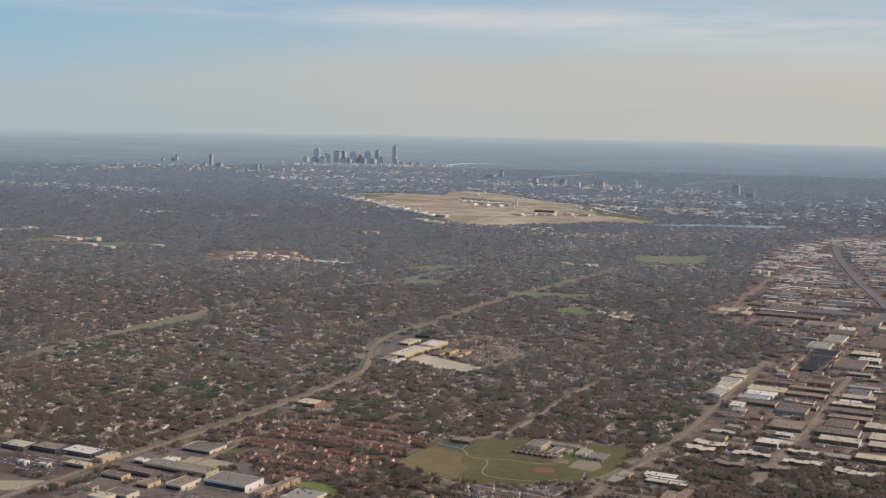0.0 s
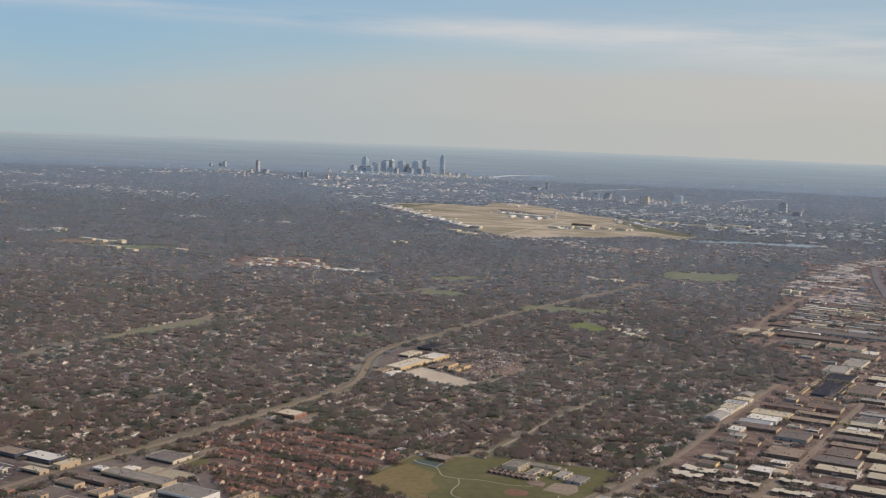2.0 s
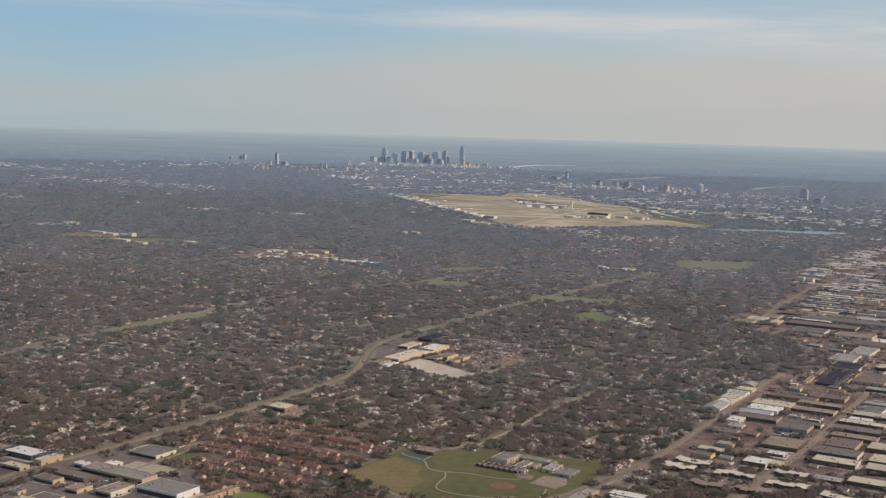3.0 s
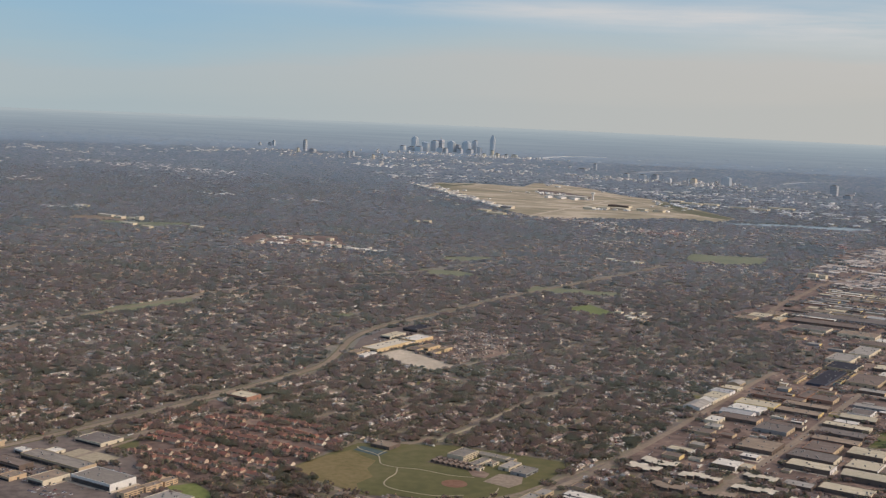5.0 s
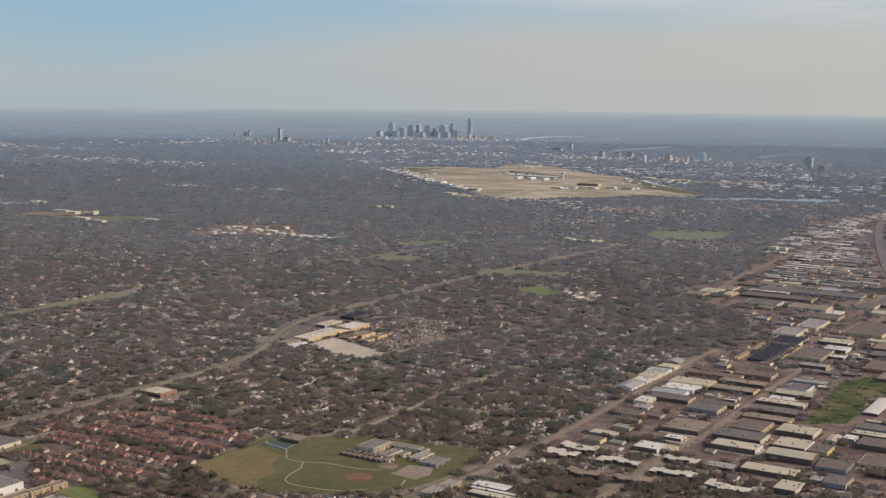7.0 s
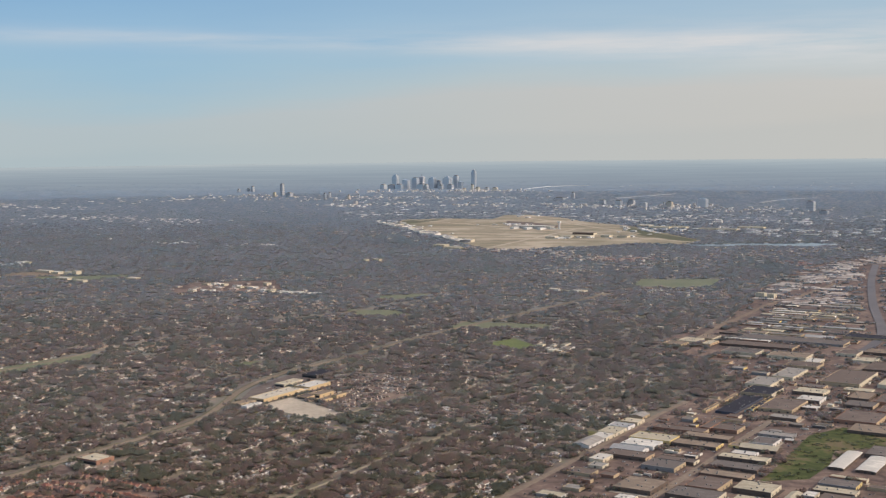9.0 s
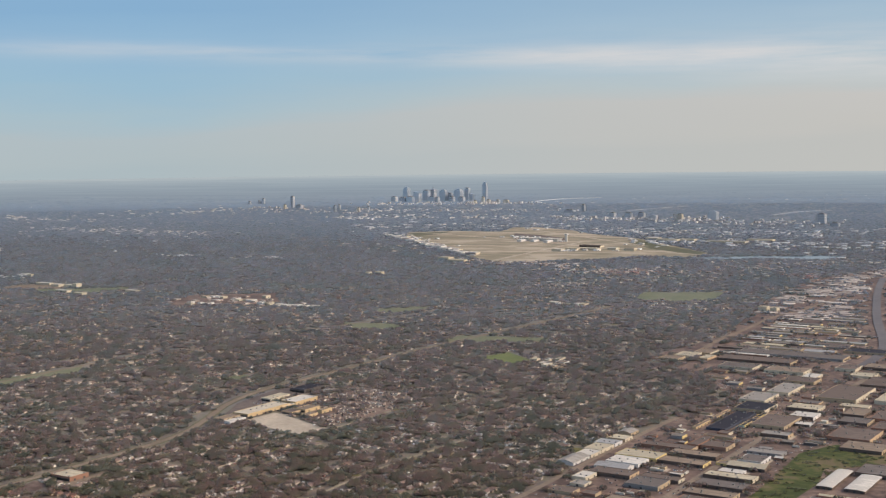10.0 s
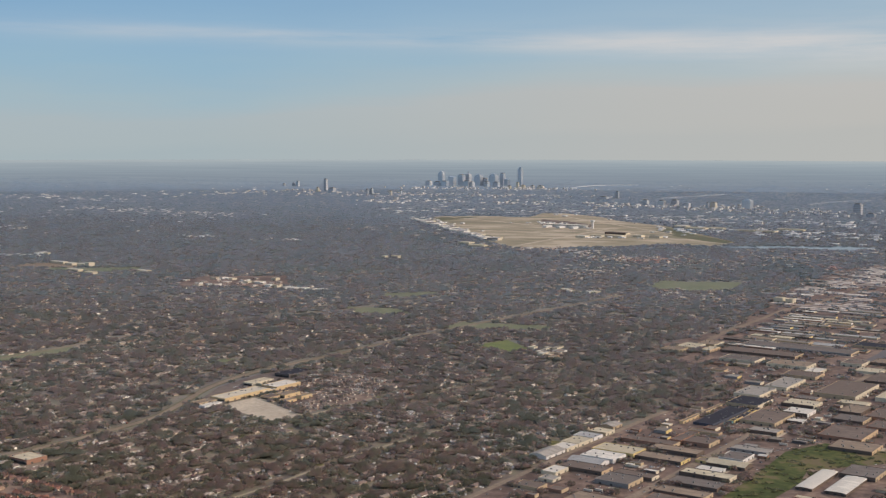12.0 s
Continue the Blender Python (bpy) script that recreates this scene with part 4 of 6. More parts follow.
M_SHED = material("far_shed_roofs", [(0.18, 0.142, 0.125), (0.40, 0.34, 0.29), (0.24, 0.19, 0.168), (0.52, 0.46, 0.40), (0.31, 0.255, 0.22), (0.66, 0.61, 0.54), (0.27, 0.22, 0.19), (0.58, 0.52, 0.45)], (0.2,), island=0.9)


sheds = 0
for _ in range(4000):
    u, v = fill_rng.uniform(345, 540), fill_rng.uniform(-118, 42)
    w, d = fill_rng.uniform(1.8, 4.5), fill_rng.uniform(1.3, 2.6)
    x, y = AX[0] * u + BX[0] * v, AX[1] * u + BX[1] * v
    us, vs_ = np.meshgrid(np.linspace(-d / 2 - 0.3, d / 2 + 0.3, 5), np.linspace(-w / 2 - 0.3, w / 2 + 0.3, 6))
    px, py = (x + AX[0] * us + BX[0] * vs_).ravel(), (y + AX[1] * us + BX[1] * vs_).ravel()
    if sheds < 60 and py.min() > 338 and not free(px, py, thin).any() and free(px, py, blocked).all():
        box_building("warehouse", x, y, w, d, fill_rng.uniform(0.35, 0.55), fill_rng.choice(("brown", "tan", "greyblue", "dusty", "white", "grey")), fill_rng.choice(("brown", "brick", "tan", "cream", "dark")), far=True)
        m = Matrix.Translation((x, y, 0)) @ Matrix.Rotation(GRID - math.pi / 2, 4, "Z")
        mark(blocked, [tuple((m @ Vector(p))[:2]) for p in ((-w / 2 - 0.3, -d / 2 - 0.3, 0), (w / 2 + 0.3, -d / 2 - 0.3, 0), (w / 2 + 0.3, d / 2 + 0.3, 0), (-w / 2 - 0.3, d / 2 + 0.3, 0))])
        sheds += 1

# far rows of works: the nearer ones singly, those past them joined
far_rng = random.Random(21)
far_boxes = []
for u in range(585, 1010, 7):
    v = -150.0 if u < 640 else -190.0
    while v < 100:
        w, d = far_rng.uniform(6, 20), far_rng.uniform(3.2, 5.6)
        x, y = AX[0] * u + BX[0] * (v + w / 2), AX[1] * u + BX[1] * (v + w / 2)
        v += w + far_rng.uniform(0.6, 2.0)
        pts = np.array([[x - BX[0] * w / 2, y - BX[1] * w / 2], [x, y], [x + BX[0] * w / 2, y + BX[1] * w / 2]])
        if y < 585 or not all(~free(pts[:, 0], pts[:, 1], thin)) or not all(free(pts[:, 0], pts[:, 1], blocked)) or far_rng.random() < 0.12:
            continue
        h = far_rng.uniform(0.32, 0.55)
        if y < 700:
            box_building("warehouse", x, y, w, d, h, far_rng.choice(["brown", "dusty", "dusty", "tan", "grey", "grey", "cream", "bluewhite", "white"]), far_rng.choice(["tan", "sand", "grey", "brown", "tan", "brick"]), far=True)
        else:
            far_boxes.append((x, y, w, d, h))


def joined_boxes(name, rows, label, mat, category="buildings"):
    """Far low buildings as one mesh of boxes along the grid: x, y, width, depth, height."""
    p = np.array(rows)
    unit = np.array([(-1, -1, 0), (1, -1, 0), (1, 1, 0), (-1, 1, 0), (-1, -1, 1), (1, -1, 1), (1, 1, 1), (-1, 1, 1)], float)
    cf = np.array([(4, 5, 6, 7), (0, 1, 5, 4), (1, 2, 6, 5), (2, 3, 7, 6), (3, 0, 4, 7)])
    q = unit[None] * np.stack([p[:, 2] / 2, p[:, 3] / 2, p[:, 4]], -1)[:, None]
    v = np.stack([q[..., 0] * BX[0] + q[..., 1] * AX[0] + p[:, :1], q[..., 0] * BX[1] + q[..., 1] * AX[1] + p[:, 1:2], q[..., 2]], -1).reshape(-1, 3)
    f = (cf[None] + (np.arange(len(p)) * 8)[:, None, None]).reshape(-1, 4)
    return tagged(new(name, mesh_of(name, v, f, mat)), label, category, kind="stuff")


joined_boxes("far_works", far_boxes, "long low warehouses in far rows", M_SHED)

# barrel-roofed sheds beside the meadow
for x, y in ((158.3, 391.0), (165.0, 388.2)):
    base = new("barrel_shed")
    base.matrix_world = Matrix.Translation((x, y, 0)) @ ALONG
    tagged(base, "long shed with a white barrel roof beside the meadow", "shed", "barrel sheds")
    w, d, n = 2.1 if x < 160 else 2.6, 9.6, 10
    arc = [(-w * math.cos(math.pi * k / n), 0.7 + 0.22 * math.sin(math.pi * k / n)) for k in range(n + 1)]
    v = [(p, s * d, z) for s in (-1, 1) for p, z in arc] + [(p * 0.97, s * d, z - 0.05) for s in (-1, 1) for p, z in arc]
    f = [(k, k + 1, k + n + 2, k + n + 1) for k in range(n)] + [(k + 2 * n + 3, k + 2 * n + 2, k + 3 * n + 3, k + 3 * n + 4) for k in range(n)]
    place(new("roof", mesh_of("roof", v, f, M_ROOFS["white"])), parent=base)
    place(new("wall", boxes_mesh("wall", [(-w * 0.96, w * 0.96, -d * 0.985, d * 0.985, 0, 0.72), (-w * 0.5, w * 0.5, -d * 0.98, d * 0.98, 0.72, 0.82)], M_WALLS["brown"])), parent=base)
    for k in range(3):
        place(new("door", DOOR_MESH), -w + (k + 0.5) * w * 0.66, -d * 0.985 - 0.02, 0, base)
mark(blocked, [(150, 374), (160, 405), (176, 396), (166, 368)])
flat("shed_yard", [(150, 375), (158, 403), (174, 396), (166, 369)], 0.055, M_LOT, "brown paved yard round the barrel sheds", "yard")


# garden apartments: stepped blocks with pale flat roofs
def garden_apartments(x, y, steps, roof):
    base = new("garden_apartments")
    base.matrix_world = Matrix.Translation((x, y, 0)) @ ALONG
    tagged(base, "low stepped apartment block with a pale flat roof among trees", "apartments", "garden apartments")
    r = random.Random(int(x * 7 + y))
    px, py = -steps * 0.85, 0.0
    for k in range(steps):
        w, d, h = r.uniform(1.4, 1.9), r.uniform(2.4, 4.2), 0.85 + 0.02 * (k % 3)
        place(new("wall", boxes_mesh("wall", [(px, px + w, py - d / 2, py + d / 2, 0, h)], M_WALLS["brown"])), parent=base)
        place(new("roof", boxes_mesh("roof", [(px - 0.06, px + w - 0.07, py - d / 2 - 0.08, py + d / 2 + 0.08, h + 0.004, h + 0.09)], M_ROOFS[roof])), parent=base)
        place(new("window", PANE_MESH), px + w / 2, py - d / 2 - 0.012, 0.5, base)
        px += w + 0.02
        py += r.choice((-1.0, -0.6, 0.6, 1.0))
        py = max(-1.6, min(1.6, py))
    m = Matrix.Translation((x, y, 0)) @ ALONG
    mark(blocked, [tuple((m @ Vector(p))[:2]) for p in ((-steps * 0.85, -1.6, 0), (px, -1.6, 0), (px, 1.6, 0), (-steps * 0.85, 1.6, 0))])
    return base


garden_apartments(77.8, 342.0, 6, "pale")
garden_apartments(73.0, 336.4, 5, "pale")
garden_apartments(85.8, 330.3, 6, "pale")
garden_apartments(97.2, 323.0, 6, "pale")
garden_apartments(100.6, 334.0, 5, "pale")
garden_apartments(108.6, 315.4, 6, "pale")
garden_apartments(88.0, 318.0, 5, "tan")
garden_apartments(78.0, 322.0, 5, "tan")

# classrooms in two rows behind the school
for row in range(2):
    for k in range(8):
        base = new("portable_classroom")
        base.matrix_world = Matrix.Translation((22.4 + k * 1.36 + row * 0.95, 330.7 - k * 0.70 + row * 2.3, 0)) @ ALONG @ Matrix.Diagonal((1.18, 1.18, 1.15, 1))
        tagged(base, "small brown portable classroom with a shallow ridged roof", "classroom", "portable classrooms")
        place(new("wall", boxes_mesh("wall", [(-0.42, 0.42, -0.75, 0.75, 0.05, 0.5), (-0.38, 0.38, -0.7, 0.7, 0, 0.05)], M_WALLS["brown"])), parent=base)
        v = [(-0.5, -0.8, 0.49), (0.5, -0.8, 0.49), (0.5, 0.8, 0.49), (-0.5, 0.8, 0.49), (0, -0.8, 0.68), (0, 0.8, 0.68)]
        place(new("roof", mesh_of("roof", v, [(0, 1, 4), (1, 2, 5), (1, 5, 4), (2, 3, 5), (3, 0, 4), (3, 4, 5), (0, 3, 2), (0, 2, 1)], M_ROOFS["brown"])), parent=base)
        place(new("door", PANE_MESH), 0, -0.765, 0.25, base).scale = (0.4, 1, 1.3)
flat("classroom_yard", [(20.6, 329.9), (24.6, 335.0), (35.0, 329.2), (33.4, 324.6)], 0.045, M_LOT, "bare ground beneath portable classrooms", "yard")


# ---- the distance: a plain backdrop glowing with painted haze, to the horizon ----
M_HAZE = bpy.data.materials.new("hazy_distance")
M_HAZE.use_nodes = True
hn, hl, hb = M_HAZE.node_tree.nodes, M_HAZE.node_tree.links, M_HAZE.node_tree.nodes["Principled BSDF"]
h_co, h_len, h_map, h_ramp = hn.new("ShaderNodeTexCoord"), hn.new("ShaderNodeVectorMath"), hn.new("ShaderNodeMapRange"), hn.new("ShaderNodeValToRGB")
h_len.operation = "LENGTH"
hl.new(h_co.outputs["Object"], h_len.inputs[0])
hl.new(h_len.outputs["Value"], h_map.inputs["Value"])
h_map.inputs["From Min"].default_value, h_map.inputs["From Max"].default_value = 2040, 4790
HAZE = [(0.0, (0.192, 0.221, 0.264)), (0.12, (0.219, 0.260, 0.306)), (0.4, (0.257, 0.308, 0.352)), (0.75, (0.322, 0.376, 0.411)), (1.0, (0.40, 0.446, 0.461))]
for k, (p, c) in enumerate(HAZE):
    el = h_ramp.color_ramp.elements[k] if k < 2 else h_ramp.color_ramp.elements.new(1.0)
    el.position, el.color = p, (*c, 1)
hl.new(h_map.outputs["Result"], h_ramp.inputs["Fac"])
h_map2, h_noise, h_mix, h_step = hn.new("ShaderNodeMapping"), hn.new("ShaderNodeTexNoise"), hn.new("ShaderNodeMixRGB"), hn.new("ShaderNodeValToRGB")
h_map2.inputs["Scale"].default_value = (0.0035, 0.011, 1.0)
h_noise.inputs["Scale"].default_value, h_noise.inputs["Detail"].default_value = 1.0, 6.0
h_step.color_ramp.elements[0].position, h_step.color_ramp.elements[0].color = 0.36, (0.93, 0.935, 0.945, 1)
h_step.color_ramp.elements[1].position, h_step.color_ramp.elements[1].color = 0.68, (1.06, 1.05, 1.04, 1)
h_mix.blend_type, h_mix.inputs[0].default_value = "MULTIPLY", 1.0
hl.new(h_co.outputs["Object"], h_map2.inputs["Vector"])
hl.new(h_map2.outputs["Vector"], h_noise.inputs["Vector"])
hl.new(h_noise.outputs["Fac"], h_step.inputs["Fac"])
hl.new(h_ramp.outputs["Color"], h_mix.inputs[1])
hl.new(h_step.outputs["Color"], h_mix.inputs[2])
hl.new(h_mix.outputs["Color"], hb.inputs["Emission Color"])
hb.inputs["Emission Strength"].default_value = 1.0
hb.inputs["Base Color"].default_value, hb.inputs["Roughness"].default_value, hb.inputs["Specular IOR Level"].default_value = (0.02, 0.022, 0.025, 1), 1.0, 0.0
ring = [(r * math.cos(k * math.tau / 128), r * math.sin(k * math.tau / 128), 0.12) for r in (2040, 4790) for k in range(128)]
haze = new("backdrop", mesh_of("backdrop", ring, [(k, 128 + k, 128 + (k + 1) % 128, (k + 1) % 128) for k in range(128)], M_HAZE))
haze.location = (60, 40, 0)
tagged(haze, "glowing blue-grey backdrop ring, haze painted on, out to the horizon", "distance", kind="structure")

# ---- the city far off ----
# Dark stone lifted towards blue-grey, with the haze put into its colour.
M_DARK = material("hazed_dark_stone", [(0.33, 0.345, 0.37), (0.41, 0.425, 0.45)], (0.05,), per_object=0.5)
def office_tower(x, y, w, d, h, style, top="flat"):
    base = new("office_tower")
    base.matrix_world = Matrix.Translation((x, y, 0)) @ ALONG
    words = {"glass": "hazy glass office tower", "stone": "hazy pale stone office tower", "dark": "hazy dark stone office tower", "cream": "sunlit cream office tower"}[style]
    tagged(base, f"{words} with a {top} top in the far centre", "tower")
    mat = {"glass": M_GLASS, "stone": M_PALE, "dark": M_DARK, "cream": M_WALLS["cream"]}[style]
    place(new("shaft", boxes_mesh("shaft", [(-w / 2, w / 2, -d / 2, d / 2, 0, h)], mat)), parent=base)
    if top == "stepped":
        place(new("setback", boxes_mesh("setback", [(-w * 0.36, w * 0.36, -d * 0.36, d * 0.36, h, h * 1.1)], mat)), parent=base)
        place(new("crown", boxes_mesh("crown", [(-w * 0.2, w * 0.2, -d * 0.2, d * 0.2, h * 1.1, h * 1.16)], mat)), parent=base)
    elif top == "pointed":
        v = [(-w / 2, -d / 2, h), (w / 2, -d / 2, h), (w / 2, d / 2, h), (-w / 2, d / 2, h), (0, 0, h * 1.14)]
        place(new("crown", mesh_of("crown", v, [(0, 1, 4), (1, 2, 4), (2, 3, 4), (3, 0, 4)], mat)), parent=base)
        place(new("spire", boxes_mesh("spire", [(-0.3, 0.3, -0.3, 0.3, h * 1.1, h * 1.26)], M_UNIT)), parent=base)
    elif top == "sloped":
        v = [(-w / 2, -d / 2, h), (w / 2, -d / 2, h), (w / 2, d / 2, h), (-w / 2, d / 2, h), (-w / 2, -d / 2, h * 1.12), (-w / 2, d / 2, h * 1.12)]
        place(new("crown", mesh_of("crown", v, [(0, 1, 4), (1, 2, 5), (1, 5, 4), (2, 3, 5), (3, 0, 4), (3, 4, 5)], mat)), parent=base)
    else:
        place(new("plant_room", boxes_mesh("plant_room", [(-w * 0.3, w * 0.3, -d * 0.3, d * 0.3, h, h + 1.2)], M_UNIT)), parent=base)
    for k in range(5):
        z = h * (0.14 + 0.17 * k)
        place(new("window_band", boxes_mesh("window_band", [(-w / 2 - 0.1, w / 2 + 0.1, -d / 2 - 0.1, d / 2 + 0.1, z, z + h * 0.05)], M_GLASS)), parent=base)
    return base


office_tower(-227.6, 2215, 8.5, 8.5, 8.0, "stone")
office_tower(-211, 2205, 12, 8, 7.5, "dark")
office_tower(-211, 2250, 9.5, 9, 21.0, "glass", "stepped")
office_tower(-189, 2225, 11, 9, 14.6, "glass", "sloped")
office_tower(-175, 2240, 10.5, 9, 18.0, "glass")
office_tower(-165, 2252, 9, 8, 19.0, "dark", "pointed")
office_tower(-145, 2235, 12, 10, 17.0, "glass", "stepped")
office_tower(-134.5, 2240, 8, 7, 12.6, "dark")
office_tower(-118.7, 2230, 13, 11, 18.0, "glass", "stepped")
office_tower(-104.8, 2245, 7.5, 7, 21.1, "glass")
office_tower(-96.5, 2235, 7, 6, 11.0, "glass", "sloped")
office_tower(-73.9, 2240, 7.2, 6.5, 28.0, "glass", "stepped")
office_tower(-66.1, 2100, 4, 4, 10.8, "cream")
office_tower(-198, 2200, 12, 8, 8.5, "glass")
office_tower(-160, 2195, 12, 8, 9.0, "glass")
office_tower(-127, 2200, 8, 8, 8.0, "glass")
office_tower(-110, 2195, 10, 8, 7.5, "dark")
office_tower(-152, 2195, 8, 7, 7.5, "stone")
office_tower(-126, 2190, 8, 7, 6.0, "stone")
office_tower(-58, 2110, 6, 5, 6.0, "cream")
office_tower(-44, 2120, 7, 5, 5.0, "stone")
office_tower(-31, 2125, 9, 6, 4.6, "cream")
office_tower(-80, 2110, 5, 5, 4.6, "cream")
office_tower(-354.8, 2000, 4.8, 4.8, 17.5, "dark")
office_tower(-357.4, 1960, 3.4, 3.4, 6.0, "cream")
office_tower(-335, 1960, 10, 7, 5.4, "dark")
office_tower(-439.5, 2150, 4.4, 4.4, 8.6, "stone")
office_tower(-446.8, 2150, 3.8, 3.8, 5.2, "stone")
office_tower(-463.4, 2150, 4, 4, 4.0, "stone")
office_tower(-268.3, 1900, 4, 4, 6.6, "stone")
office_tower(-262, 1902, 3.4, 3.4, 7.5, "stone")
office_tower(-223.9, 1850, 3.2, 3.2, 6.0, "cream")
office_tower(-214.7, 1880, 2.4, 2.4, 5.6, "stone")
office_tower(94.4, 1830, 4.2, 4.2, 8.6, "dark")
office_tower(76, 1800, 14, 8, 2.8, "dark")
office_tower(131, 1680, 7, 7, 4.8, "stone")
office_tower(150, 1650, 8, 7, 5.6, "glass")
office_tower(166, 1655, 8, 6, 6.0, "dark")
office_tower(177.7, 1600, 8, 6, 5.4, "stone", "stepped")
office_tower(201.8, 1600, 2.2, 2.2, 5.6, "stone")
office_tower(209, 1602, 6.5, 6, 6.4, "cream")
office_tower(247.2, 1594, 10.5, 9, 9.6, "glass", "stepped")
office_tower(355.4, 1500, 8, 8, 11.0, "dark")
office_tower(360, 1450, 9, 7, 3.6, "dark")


M_VILLAGE = material("village_walls", [(0.22, 0.15, 0.12), (0.34, 0.27, 0.22), (0.26, 0.19, 0.16), (0.48, 0.43, 0.36), (0.24, 0.18, 0.15), (0.62, 0.58, 0.51), (0.30, 0.23, 0.19), (0.74, 0.71, 0.65)], (0.2,), island=0.9, sheen=0.2)


def belt(name, label, x0, y0, x1, y1, spread, n, tall=1.6, wide=6.0, mat=None):
    """Far low buildings strewn along a line, joined."""
    k = rng.random(n)
    xs = x0 + (x1 - x0) * k + rng.normal(0, spread, n)
    ys = y0 + (y1 - y0) * k + rng.normal(0, spread, n)
    w, d, h = rng.uniform(0.2, 0.75, n) ** 1.4 * wide * 0.9, rng.uniform(0.22, 0.55, n) * wide, rng.uniform(0.3, 0.75, n) * tall
    for k in range(3):
        i, j = (xs - MX0).astype(int), (ys - MY0 - k).astype(int)
        ok = (ys < 1250) & (i >= 0) & (i < MW) & (j >= 0) & (j < MH)
        blocked[j[ok], i[ok]] = True
    return joined_boxes(name, np.stack([xs, ys, w, d, h], -1), label, mat or M_FAR)


belt("city_blocks", "low pale buildings round the far city centre", -240, 2110, 10, 2110, 34, 120, 3.4, 7)
belt("city_blocks", "bright low buildings beside the far city centre", -85, 2090, 0, 2120, 10, 34, 6.0, 5)
belt("city_blocks", "low pale buildings before the far city centre", -230, 1890, 40, 1860, 34, 120, 2.4, 8)
belt("city_blocks", "low pale buildings before the far city centre", -240, 1700, 110, 1650, 35, 120, 2.4, 10)
belt("uptown_blocks", "pale apartment blocks west of the centre", -440, 2000, -240, 1830, 40, 70, 3.0, 7)
belt("clinic_blocks", "pale hospital blocks beyond the airfield", 90, 1640, 330, 1500, 40, 170, 3.0, 9)
belt("depot_blocks", "white depots beyond the airfield", -160, 1500, 110, 1480, 30, 70, 1.5, 15)
belt("depot_blocks", "pale depots along the far works", 105, 1400, 330, 1350, 35, 120, 1.8, 12)
belt("depot_blocks", "pale depots along the lake", 150, 1230, 340, 1170, 25, 110, 1.8, 12)
belt("shop_blocks", "pale shops along a far road", -780, 1780, -560, 1650, 30, 50, 1.6, 11)
belt("shop_blocks", "pale shops along a far road", -540, 1480, -290, 1365, 17, 100, 1.5, 8)
belt("shop_blocks", "pale shops along a far road", -580, 1815, -420, 1935, 40, 46, 1.6, 11)
belt("shop_blocks", "pale shops among far trees", -450, 1156, -420, 1152, 9, 14, 1.5, 9)
belt("shop_blocks", "pale shops among far trees", -317, 908, -287, 909, 5, 12, 1.3, 8)
belt("shop_blocks", "pale shops among far trees", -180, 1065, -142, 1071, 7, 16, 1.3, 7)
belt("shop_blocks", "pale shops among far trees", -260, 1081, -228, 1098, 7, 14, 1.3, 7)
belt("school_blocks", "pale low school among trees", -174, 652, -160, 654, 2.0, 6, 1.0, 6, mat=M_VILLAGE)
belt("village_blocks", "brick and cream low buildings among trees", 82, 960, 142, 945, 20, 140, 1.4, 6, mat=M_VILLAGE)
belt("village_blocks", "brick and cream low buildings among trees", 55, 845, 130, 890, 16, 110, 1.3, 6, mat=M_VILLAGE)
belt("village_blocks", "brick and cream low buildings among trees", 150, 900, 240, 985, 18, 90, 1.4, 6, mat=M_VILLAGE)
M_FARRED = material("far_red_roofs", [(0.26, 0.115, 0.09), (0.32, 0.16, 0.12), (0.20, 0.13, 0.11), (0.50, 0.42, 0.34), (0.34, 0.15, 0.115)], (0.2,), island=0.9, sheen=0.2)
for ob in (belt("village_blocks", "low red-roofed buildings among trees", 100, 940, 146, 940, 12, 90, 1.2, 6), belt("village_blocks", "low red-roofed buildings among trees", 226, 925, 242, 900, 7, 34, 1.2, 6)):
    ob.data.materials[0] = M_FARRED
belt("village_blocks", "pale low buildings beside the lake", 175, 1000, 330, 1010, 14, 60, 1.5, 8, mat=M_VILLAGE)
belt("village_blocks", "pale low buildings among trees", 15, 1018, 92, 992, 9, 34, 1.4, 9, mat=M_VILLAGE)
belt("village_blocks", "pale houses below the playing field", 120, 757, 172, 741, 10, 60, 1.2, 4, mat=M_VILLAGE)
belt("village_blocks", "pale low buildings west of the airfield", -150, 1240, -50, 1130, 16, 26, 1.5, 8, mat=M_VILLAGE)
belt("mall_blocks", "cream and brick shops among far trees", -130, 775, -70, 755, 9, 40, 1.2, 7, mat=M_VILLAGE)
belt("horizon_blocks", "pale specks of far suburbs", -900, 1990, 800, 2250, 70, 46, 0.9, 9)
belt("horizon_blocks", "pale specks of far suburbs", -700, 1500, -300, 1300, 120, 90, 1.4, 7)
belt("works_blocks", "pale depots east of the highway", 330, 1100, 560, 1500, 60, 160, 1.8, 13)

belt("hangar_blocks", "pale hangars and sheds along the airfield", -98, 1372, 2, 1085, 8, 75, 1.5, 8)
belt("terminal_blocks", "white terminal piers and sheds amid the airfield", 22, 1318, 82, 1232, 6, 34, 1.7, 8)
belt("hangar_blocks", "pale sheds beside the airfield taxiway", 74, 1126, 136, 1138, 4, 14, 1.6, 9)
belt("hangar_blocks", "white depots behind the airfield", 140, 1240, 195, 1212, 6, 14, 1.8, 12)
belt("village_blocks", "pale low buildings before the airfield", -5, 1034, 90, 1000, 8, 30, 1.4, 8, mat=M_VILLAGE)

